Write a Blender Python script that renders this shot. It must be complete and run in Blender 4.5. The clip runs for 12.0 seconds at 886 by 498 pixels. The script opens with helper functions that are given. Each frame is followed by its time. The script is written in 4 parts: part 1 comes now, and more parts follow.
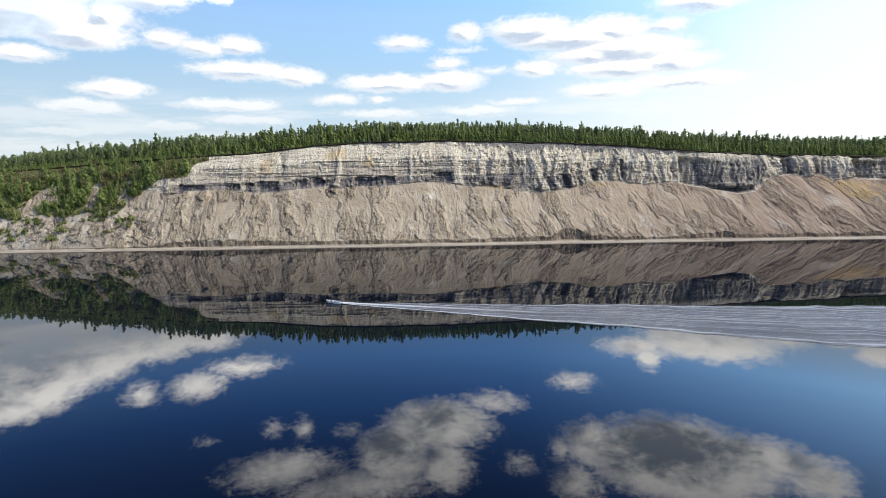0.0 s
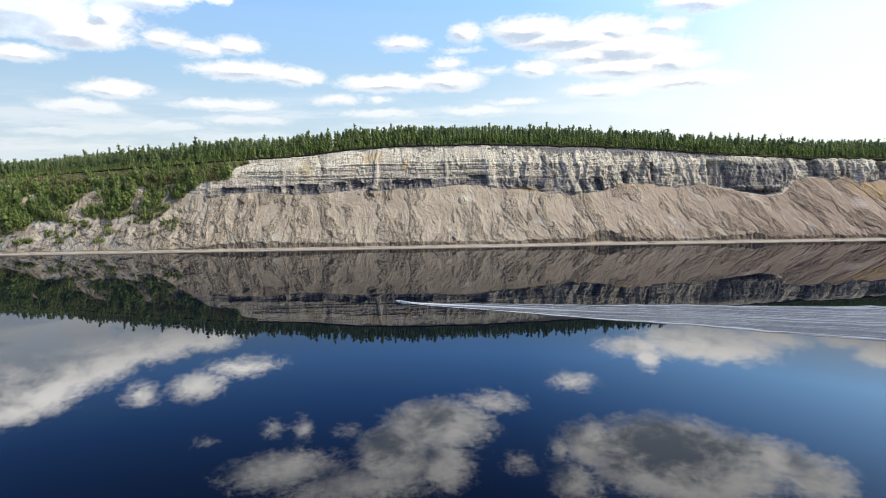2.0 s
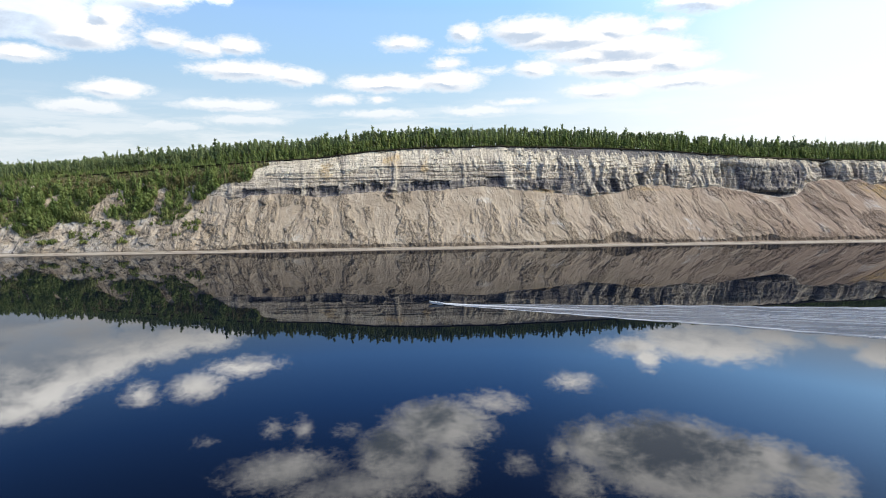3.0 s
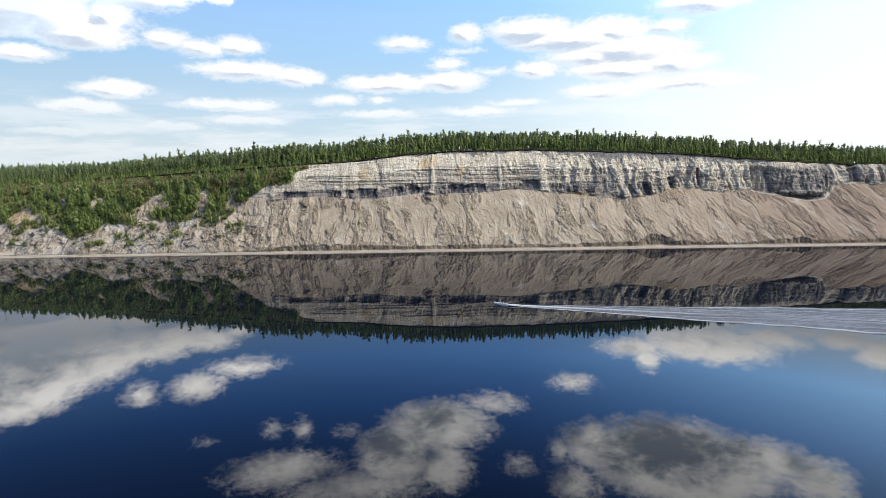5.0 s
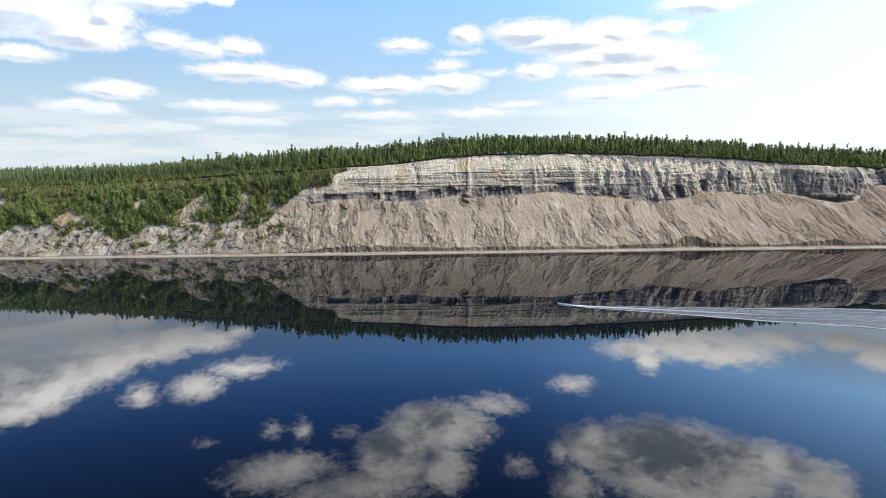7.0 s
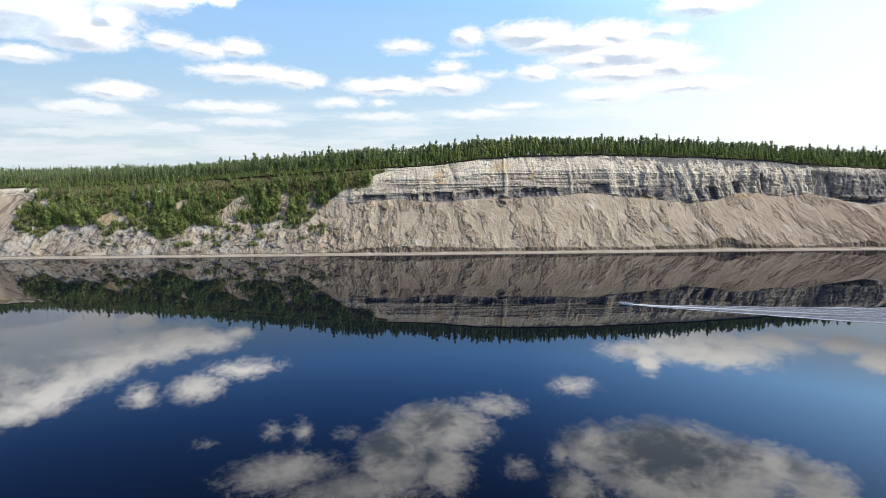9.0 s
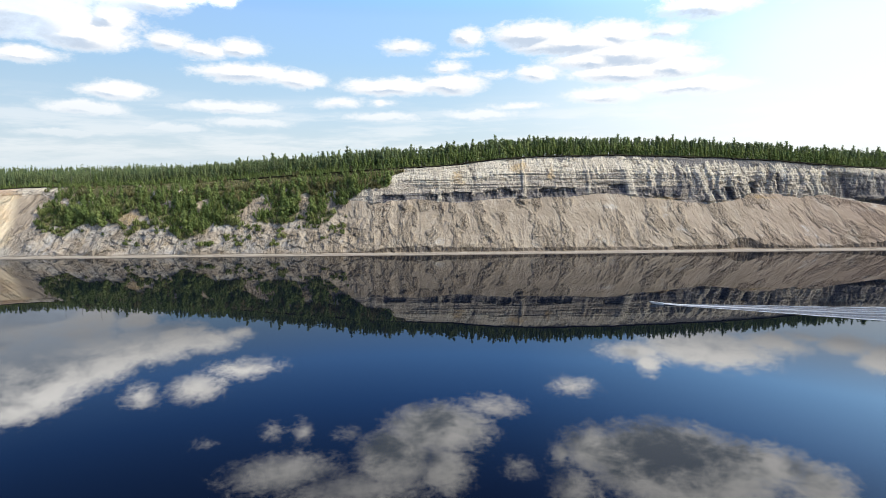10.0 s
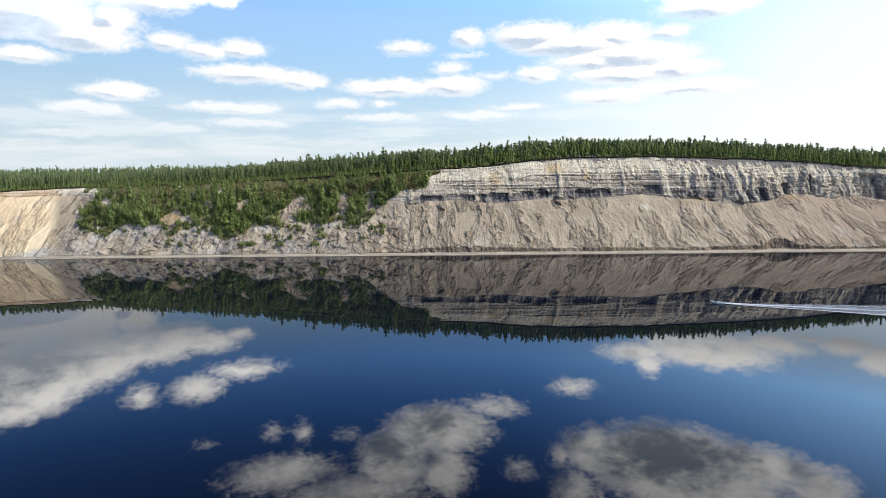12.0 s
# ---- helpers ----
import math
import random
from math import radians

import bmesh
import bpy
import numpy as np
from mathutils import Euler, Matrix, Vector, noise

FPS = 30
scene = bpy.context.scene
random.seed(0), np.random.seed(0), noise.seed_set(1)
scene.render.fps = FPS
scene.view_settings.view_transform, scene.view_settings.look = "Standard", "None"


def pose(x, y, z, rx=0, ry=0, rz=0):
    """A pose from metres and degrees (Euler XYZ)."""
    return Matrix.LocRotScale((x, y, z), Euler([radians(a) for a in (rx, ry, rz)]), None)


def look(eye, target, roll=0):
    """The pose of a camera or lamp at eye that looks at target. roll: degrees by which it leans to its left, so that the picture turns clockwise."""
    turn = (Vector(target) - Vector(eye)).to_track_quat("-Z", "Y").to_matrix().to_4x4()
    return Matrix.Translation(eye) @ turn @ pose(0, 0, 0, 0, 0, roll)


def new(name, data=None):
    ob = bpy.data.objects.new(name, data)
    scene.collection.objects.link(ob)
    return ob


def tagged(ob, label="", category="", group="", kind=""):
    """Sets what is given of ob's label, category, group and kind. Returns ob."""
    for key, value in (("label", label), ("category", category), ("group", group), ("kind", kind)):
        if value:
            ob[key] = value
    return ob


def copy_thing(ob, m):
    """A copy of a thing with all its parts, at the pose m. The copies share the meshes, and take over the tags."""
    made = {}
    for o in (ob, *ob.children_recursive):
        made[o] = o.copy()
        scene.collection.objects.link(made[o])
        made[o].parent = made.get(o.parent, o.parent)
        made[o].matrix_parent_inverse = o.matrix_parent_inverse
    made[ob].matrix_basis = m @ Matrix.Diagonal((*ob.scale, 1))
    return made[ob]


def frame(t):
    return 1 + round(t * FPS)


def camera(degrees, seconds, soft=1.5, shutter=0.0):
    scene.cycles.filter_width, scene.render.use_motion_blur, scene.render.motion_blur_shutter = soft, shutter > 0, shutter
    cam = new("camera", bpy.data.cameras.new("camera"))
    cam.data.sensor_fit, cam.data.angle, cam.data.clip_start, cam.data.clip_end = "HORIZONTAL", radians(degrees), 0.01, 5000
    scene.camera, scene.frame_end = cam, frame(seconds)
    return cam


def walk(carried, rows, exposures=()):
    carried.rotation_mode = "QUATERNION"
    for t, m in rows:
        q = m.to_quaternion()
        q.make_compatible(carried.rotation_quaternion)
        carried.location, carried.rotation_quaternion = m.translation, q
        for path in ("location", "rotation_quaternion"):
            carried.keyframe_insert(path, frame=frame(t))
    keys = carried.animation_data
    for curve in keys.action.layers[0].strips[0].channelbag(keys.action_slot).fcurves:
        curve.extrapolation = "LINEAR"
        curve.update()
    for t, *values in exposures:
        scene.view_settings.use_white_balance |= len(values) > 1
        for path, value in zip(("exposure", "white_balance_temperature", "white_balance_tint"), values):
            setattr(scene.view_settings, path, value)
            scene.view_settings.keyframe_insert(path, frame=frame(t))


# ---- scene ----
import functools
# ---- camera: a drone sliding sideways along the far bank ----
cam = camera(73.7, 12.0, soft=0.8)
ROWS = [
    (0, 0.00, 0.00, 42.21, 0.000, -7.780, 0.570),
    (0.5, -5.34, -1.93, 42.71, -0.013, -7.777, 0.581),
    (1, -10.70, -3.85, 43.14, -0.024, -7.776, 0.588),
    (1.5, -16.19, -5.76, 43.65, -0.030, -7.772, 0.588),
    (2, -21.64, -7.49, 44.19, -0.036, -7.768, 0.583),
    (2.5, -27.09, -9.26, 44.67, -0.038, -7.763, 0.570),
    (3, -32.66, -10.96, 45.29, -0.035, -7.755, 0.553),
    (5, -55.24, -17.32, 47.16, -0.017, -7.708, 0.436),
    (5.5, -60.94, -18.63, 47.52, -0.014, -7.678, 0.411),
    (6, -66.60, -19.94, 47.76, -0.008, -7.646, 0.387),
    (6.5, -72.35, -21.13, 47.99, 0.005, -7.612, 0.360),
    (7, -78.12, -22.25, 48.15, 0.022, -7.579, 0.330),
    (9, -101.11, -26.24, 48.23, 0.099, -7.454, 0.215),
    (9.5, -107.02, -27.10, 48.20, 0.109, -7.438, 0.191),
    (10, -112.87, -28.00, 48.19, 0.115, -7.422, 0.166),
    (10.5, -118.69, -28.85, 48.19, 0.121, -7.406, 0.140),
    (11, -124.52, -29.66, 48.09, 0.131, -7.392, 0.122),
    (11.5, -130.30, -30.51, 48.08, 0.145, -7.376, 0.112),
    (12, -136.20, -31.25, 48.36, 0.168, -7.353, 0.113),
]
walk(cam, [(t, pose(x, y, z, 90 + pitch, roll, yaw)) for t, x, y, z, yaw, pitch, roll in ROWS],
     exposures=[(0, 0.0), (12, 0.0)])

# ---- sun ----
SUN_AZ, SUN_EL = 101.0, 42.0          # degrees to the right of +y, and above the horizon
sun_dir = Vector((math.sin(radians(SUN_AZ)) * math.cos(radians(SUN_EL)),
                  math.cos(radians(SUN_AZ)) * math.cos(radians(SUN_EL)), math.sin(radians(SUN_EL))))
sun = new("sun", bpy.data.lights.new("sun", "SUN"))
sun.data.energy, sun.data.angle, sun.data.color = 4.3, radians(0.6), (1.0, 0.915, 0.745)
sun.matrix_world = look((0, 0, 0), -sun_dir)


# ---- small node helper ----
class Nodes:
    def __init__(self, tree):
        self.tree = tree
        tree.nodes.clear()

    def add(self, kind, **inputs):
        node = self.tree.nodes.new(kind)
        return node

    def link(self, a, b):
        self.tree.links.new(a, b)

    def put(self, socket, value):
        if isinstance(value, bpy.types.NodeSocket):
            self.tree.links.new(value, socket)
        else:
            socket.default_value = value

    def math(self, op, a, b=0.0, c=0.0, clamp=False):
        n = self.tree.nodes.new("ShaderNodeMath")
        n.operation, n.use_clamp = op, clamp
        for s, v in zip(n.inputs, (a, b, c)):
            self.put(s, v)
        return n.outputs[0]

    def vec(self, op, a, b=(0, 0, 0), c=(0, 0, 0)):
        n = self.tree.nodes.new("ShaderNodeVectorMath")
        n.operation = op
        for s, v in zip(n.inputs, (a, b, c)):
            self.put(s, v)
        return n.outputs["Value"] if op in ("LENGTH", "DOT_PRODUCT") else n.outputs["Vector"]

    def noise(self, vector, scale, detail=4.0, rough=0.55, distortion=0.0):
        n = self.tree.nodes.new("ShaderNodeTexNoise")
        self.put(n.inputs["Vector"], vector)
        for k, v in (("Scale", scale), ("Detail", detail), ("Roughness", rough), ("Distortion", distortion)):
            n.inputs[k].default_value = v
        return n.outputs["Fac"]

    def ramp(self, fac, stops, smooth=False):
        n = self.tree.nodes.new("ShaderNodeValToRGB")
        n.color_ramp.interpolation = "EASE" if smooth else "LINEAR"
        while len(n.color_ramp.elements) < len(stops):
            n.color_ramp.elements.new(0.5)
        for e, (p, col) in zip(n.color_ramp.elements, stops):
            e.position = p
            e.color = (col, col, col, 1) if isinstance(col, (int, float)) else (*col, 1)
        self.put(n.inputs[0], fac)
        return n.outputs[0]

    def mix(self, fac, a, b, mode="MIX"):
        n = self.tree.nodes.new("ShaderNodeMix")
        n.data_type, n.blend_type = "RGBA", mode
        self.put(n.inputs["Factor"], fac)
        for key, v in (("A", a), ("B", b)):
            s = [i for i in n.inputs if i.name == key and i.type == "RGBA"][0]
            self.put(s, (*v, 1) if isinstance(v, tuple) and len(v) == 3 else v)
        return [o for o in n.outputs if o.type == "RGBA"][0]

    def combine(self, x, y, z):
        n = self.tree.nodes.new("ShaderNodeCombineXYZ")
        for s, v in zip(n.inputs, (x, y, z)):
            self.put(s, v)
        return n.outputs[0]

    def split(self, v):
        n = self.tree.nodes.new("ShaderNodeSeparateXYZ")
        self.put(n.inputs[0], v)
        return n.outputs

    def attr(self, name):
        n = self.tree.nodes.new("ShaderNodeAttribute")
        n.attribute_name = name
        return n.outputs["Fac"]


# ---- world: clear sky with fair-weather cumulus ----
# each cloud puff: bearing, elevation, half width, half height in degrees
LOW_CLOUDS = [(-33.7, 12.1, 5.5, 1.95), (-30.4, 11.0, 4.1, 1.41), (-28.3, 12.5, 2.1, 1.2), (-25.3, 14.0, 3.4, 0.95), (-19.7, 14.6, 1.1, 0.67), (-34.5, 9.1, 2.5, 0.67), (-24.2, 11.1, 2.0, 0.81), (-21.5, 10.5, 2.3, 0.74), (-18.3, 10.8, 2.2, 0.85), (-17.9, 8.8, 4.6, 0.82), (-13.4, 8.4, 2.4, 0.79), (-28.5, 6.8, 2.8, 0.77), (-30.8, 5.2, 2.9, 0.54), (-19.2, 5.8, 4.2, 0.49), (-32.5, 3.3, 2.1, 0.27), (-24.6, 3.9, 2.1, 0.29), (-18.0, 4.5, 3.2, 0.35), (-3.5, 11.4, 2.4, 0.78), (-5.2, 7.9, 4.5, 0.81), (0.7, 8.1, 3.3, 0.92)]
LOW_CLOUDS_MORE = [(2.3, 12.3, 1.6, 0.97), (8.5, 12.4, 4.9, 1.25), (9.6, 11.3, 3.6, 0.78), (15.6, 12.1, 4.1, 1.22), (20.3, 12.1, 1.7, 0.73), (14.2, 10.0, 5.0, 0.87), (16.7, 8.9, 5.1, 0.97), (20.9, 9.1, 3.2, 0.94), (8.9, 9.0, 2.2, 0.75), (0.6, 9.7, 1.7, 0.6), (4.7, 8.9, 1.5, 0.25), (1.8, 10.8, 1.5, 0.25), (15.0, 6.9, 3.4, 0.7), (7.1, 6.1, 2.0, 0.31), (3.4, 5.4, 3.2, 0.36), (-5.7, 5.2, 3.2, 0.36), (-9.9, 6.4, 2.0, 0.36), (-5.7, 6.5, 1.0, 0.26), (23.0, 13.8, 4.2, 1.05)]
VEIL = [(34.0, 8.9, 6.5, 3.4), (31.0, 5.3, 10.5, 2.6)]
HIGH_CLOUDS = [(-37.4, 16.7, 5.4, 2.97), (-33.9, 15.2, 6.7, 2.91), (-27.9, 14.8, 5.7, 1.81), (-22.4, 15.1, 2.9, 1.1), (-33.2, 12.1, 6.9, 1.19), (-19.5, 17.9, 3.4, 1.0), (-23.5, 19.1, 2.5, 1.25), (-28.1, 19.0, 1.5, 1.02), (-16.9, 23.6, 0.9, 0.73), (-14.3, 23.9, 1.1, 0.93), (-9.6, 24.5, 1.1, 0.49), (-23.3, 23.8, 0.6, 0.32), (-16.3, 27.2, 6.0, 1.77), (-5.1, 26.8, 4.6, 3.01), (-0.7, 24.4, 6.0, 2.6), (4.7, 22.3, 3.5, 1.02), (-8.6, 29.3, 9.1, 1.68), (0.1, 28.0, 3.2, 2.4), (12.7, 20.0, 2.1, 0.86), (18.6, 16.5, 3.6, 1.01)]
HIGH_CLOUDS_MORE = [(19.7, 17.4, 1.3, 1.1), (24.5, 15.6, 6.1, 1.76), (29.6, 14.5, 3.0, 0.94), (32.2, 13.7, 1.5, 0.41), (35.0, 13.8, 2.3, 0.8), (37.3, 14.6, 1.4, 1.2), (22.6, 25.9, 9.8, 3.9), (14.8, 25.5, 3.6, 2.29), (29.6, 24.5, 5.2, 2.09), (33.9, 25.0, 3.2, 1.98), (13.3, 28.8, 2.8, 1.75), (7.7, 27.6, 1.7, 0.95), (11.5, 26.1, 1.3, 1.25)]
world = bpy.data.worlds.new("sky")
scene.world = world
world.use_nodes = True
w = Nodes(world.node_tree)
sky = w.add("ShaderNodeTexSky")
sky.sky_type, sky.sun_disc = "NISHITA", False
sky.sun_elevation, sky.sun_rotation = radians(SUN_EL), radians(SUN_AZ)
sky.altitude, sky.air_density, sky.dust_density, sky.ozone_density = 100, 1.0, 1.2, 1.5
way = w.add("ShaderNodeTexCoord").outputs["Generated"]
dx, dy, dz = w.split(way)
bearing = w.math("MULTIPLY", w.math("ARCTAN2", dx, dy), 57.2958)
height = w.math("MULTIPLY", w.math("ARCSINE", dz), 57.2958)
flat = w.combine(w.math("MULTIPLY", bearing, 0.55), height, 0.0)
n1 = w.math("SUBTRACT", w.noise(flat, 0.55, 5.0, 0.6), 0.5)
n2 = w.math("SUBTRACT", w.noise(w.vec("ADD", flat, (31, 17, 5)), 0.6, 5.0, 0.6), 0.5)
spot = w.combine(w.math("MULTIPLY_ADD", n1, 2.2, bearing), w.math("MULTIPLY_ADD", n2, 1.1, height), 0.0)


def puffs(rows, at, start=-9.0):
    """Depth inside the nearest puff of a list, in degrees: 0 on its rim."""
    deep = start
    for a, e, hw, hh in rows:
        d = w.vec("LENGTH", w.vec("MULTIPLY_ADD", at, (1 / hw, 1 / hh, 0), (-a / hw, -e / hh, 0)))
        deep = w.math("SMOOTH_MAX", w.math("MULTIPLY_ADD", d, -hh, hh), deep, 0.12)
    return deep


# the farther and lower, the finer the fluff
grain = w.math("MULTIPLY_ADD", w.math("MAXIMUM", height, 0.0), 0.075, 0.10)
fluff = w.math("SUBTRACT", w.noise(flat, 1.3, 9.0, 0.70, 0.5), 0.5)
fluff = w.math("ADD", fluff, w.math("MULTIPLY", w.math("SUBTRACT", w.noise(flat, 3.2, 6.0, 0.6), 0.5), 0.45))
fluff = w.math("MULTIPLY", fluff, grain)
above = w.vec("ADD", spot, (0.5, 0.35, 0.0))
LOW, HIGH = LOW_CLOUDS + LOW_CLOUDS_MORE + [(12.5, 11.6, 6.5, 1.3), (17.0, 10.4, 6.0, 1.3), (22.0, 7.4, 5.0, 0.7)], HIGH_CLOUDS + HIGH_CLOUDS_MORE
low, low_up = puffs(LOW, spot), puffs(LOW, above)
high, high_sun = puffs(HIGH, spot), puffs(HIGH, w.vec("ADD", spot, (1.9, 1.1, 0.0)))
d_low = w.math("ADD", w.math("MULTIPLY", fluff, 1.0), w.math("ADD", low, 0.27))
d_high = w.math("ADD", w.math("MULTIPLY", fluff, 1.2), w.math("ADD", high, 0.36))
edge = w.math("MULTIPLY", grain, 0.8)
thin = w.ramp(w.math("DIVIDE", height, 10.0), [(0.25, 0.35), (0.6, 0.75), (0.8, 1.0)])
cover = w.math("MAXIMUM", w.math("MULTIPLY", w.math("DIVIDE", d_low, edge, clamp=True), thin), w.math("DIVIDE", d_high, w.math("MULTIPLY", edge, 1.15), clamp=True))
cover = w.ramp(cover, [(0.0, 0.0), (1.0, 1.0)], True)
# thin streaks near the horizon, and scattered clouds in the rest of the sky
streak = w.noise(w.combine(w.math("MULTIPLY", bearing, 0.13), w.math("MULTIPLY", height, 0.9), 3.0), 0.9, 5.0, 0.6)
belt = w.ramp(w.math("DIVIDE", height, 20.0), [(0.0, 0.35), (0.12, 1.0), (0.26, 0.8), (0.36, 0.0)])
streak = w.math("MULTIPLY", w.ramp(streak, [(0.40, 0.0), (0.66, 1.0)], True), belt)
rest = w.math("MAXIMUM", w.ramp(w.math("DIVIDE", w.math("ABSOLUTE", bearing), 100.0), [(0.42, 0.0), (0.55, 1.0)]),
              w.ramp(w.math("DIVIDE", height, 90.0), [(0.36, 0.0), (0.42, 1.0)]))
scatter = w.noise(w.vec("DIVIDE", way, w.combine(w.math("MAXIMUM", dz, 0.08), w.math("MAXIMUM", dz, 0.08), 1.0)), 0.8, 6.0, 0.6)
scatter = w.math("MULTIPLY", w.ramp(scatter, [(0.52, 0.0), (0.62, 1.0)]), rest)
cover = w.math("MAXIMUM", cover, w.math("MAXIMUM", w.math("MULTIPLY", streak, 0.45), scatter))
# sunlit tops and rims, grey undersides and thick cores
lump = w.math("SUBTRACT", w.noise(w.vec("ADD", flat, (7, 3, 1)), 0.5, 7.0, 0.66, 0.3), 0.5)
under = w.math("MULTIPLY", w.math("SUBTRACT", low_up, low), 2.6)
under = w.math("ADD", under, w.math("MULTIPLY", lump, 1.2))
under = w.math("MULTIPLY", w.ramp(under, [(-0.25, 0.0), (0.85, 1.0)], True), w.ramp(d_low, [(0.10, 0.0), (0.8, 1.0)], True))
core = w.ramp(w.math("DIVIDE", w.math("MULTIPLY_ADD", lump, 5.5, w.math("SUBTRACT", w.math("MULTIPLY", d_high, 0.9), w.math("MULTIPLY", w.math("SUBTRACT", high, high_sun), 0.75))), 3.0), [(0.0, 0.0), (1.0, 1.0)], True)
cloud = w.mix(under, (1.06, 1.06, 1.06), (0.60, 0.70, 0.84))
cloud = w.mix(core, w.mix(w.math("MULTIPLY", w.ramp(w.math("DIVIDE", height, 30.0), [(0.45, 0.0), (0.6, 1.0)]), w.math("SUBTRACT", 1.0, rest)), cloud, (4.7, 4.6, 4.4)), (0.92, 1.06, 1.24))
veil = puffs(VEIL, spot)
haze = w.math("MULTIPLY", w.ramp(w.math("DIVIDE", w.math("ADD", veil, 6.0), 9.0), [(0.0, 0.0), (0.85, 1.0)], True), 0.55)
to_sun = w.vec("DOT_PRODUCT", way, tuple(sun_dir))
glow = w.ramp(to_sun, [(0.40, 0.0), (0.85, 0.45), (0.99, 1.0)], True)
clear = w.vec("SCALE", sky.outputs[0])
clear.node.inputs["Scale"].default_value = 0.115
tone = w.ramp(w.math("DIVIDE", height, 40.0), [(0.20, (0.24, 0.29, 0.36)), (0.36, (0.25, 0.37, 0.57)), (0.44, (0.30, 0.58, 0.95)), (0.56, (0.20, 0.41, 0.75)), (0.76, (0.075, 0.14, 0.33))])
clear = w.mix(1.0, clear, w.vec("MULTIPLY", tone, (4.0, 4.0, 4.0)), "MULTIPLY")
clear = w.vec("MULTIPLY", clear, w.ramp(w.math("MULTIPLY_ADD", bearing, 0.01, 0.5), [(0.13, (0.15, 0.15, 0.155)), (0.40, (0.25, 0.25, 0.25)), (0.575, (0.33, 0.32, 0.30)), (0.9, (1.12, 0.76, 0.50))]))
clear = w.vec("MULTIPLY", clear, (4.0, 4.0, 4.0))
# pale haze towards the horizon
pale = w.ramp(w.math("DIVIDE", height, 30.0), [(0.0, 0.94), (0.12, 0.80), (0.28, 0.70), (0.46, 0.58), (0.58, 0.18), (0.72, 0.0)])
clear = w.mix(pale, clear, w.ramp(w.math("DIVIDE", height, 20.0), [(0.1, (0.70, 0.81, 0.88)), (0.5, (0.50, 0.75, 0.96))]))
clear = w.mix(w.math("MULTIPLY", glow, 0.8), clear, (0.95, 1.15, 1.32))
clear = w.mix(haze, clear, (1.12, 1.15, 1.16))
final = w.mix(cover, clear, cloud)
bg = w.add("ShaderNodeBackground")
w.link(final, bg.inputs["Color"])
bg.inputs["Strength"].default_value = 1.0
w.link(bg.outputs[0], w.add("ShaderNodeOutputWorld").inputs["Surface"])


# ---- materials ----
def material(name, rough=0.9, spec=0.3):
    m = bpy.data.materials.new(name)
    m.use_nodes = True
    n = Nodes(m.node_tree)
    b = n.add("ShaderNodeBsdfPrincipled")
    b.inputs["Roughness"].default_value = rough
    b.inputs["Specular IOR Level"].default_value = spec
    n.link(b.outputs[0], n.add("ShaderNodeOutputMaterial").inputs["Surface"])
    return m, n, b


def bump(n, b, height, strength, distance):
    k = n.add("ShaderNodeBump")
    k.inputs["Strength"].default_value, k.inputs["Distance"].default_value = strength, distance
    n.link(height, k.inputs["Height"])
    n.link(k.outputs[0], b.inputs["Normal"])


def place(n):
    return n.add("ShaderNodeNewGeometry").outputs["Position"]


def cracks(n, vector, width=0.022):
    """Thin branching lines, 1 on the line."""
    k = n.noise(vector, 1.0, 5.0, 0.6, 0.4)
    return n.ramp(n.math("ABSOLUTE", n.math("SUBTRACT", k, 0.5)), [(0.0, 1.0), (width, 0.0)])


def x_pale(n, x, z):
    """The cleaner, cream-coloured sand beyond the overgrown slope, its edge leaning out downhill."""
    k = n.math("MULTIPLY", n.math("SUBTRACT", n.math("MULTIPLY_ADD", z, -0.75, -360.0), x), 0.15)
    return n.math("MINIMUM", n.math("MAXIMUM", k, 0.0), 1.0)


def turf_tint(n, fine):
    return n.ramp(fine, [(0.32, (0.075, 0.09, 0.035)), (0.5, (0.145, 0.145, 0.06)), (0.66, (0.26, 0.20, 0.12))])


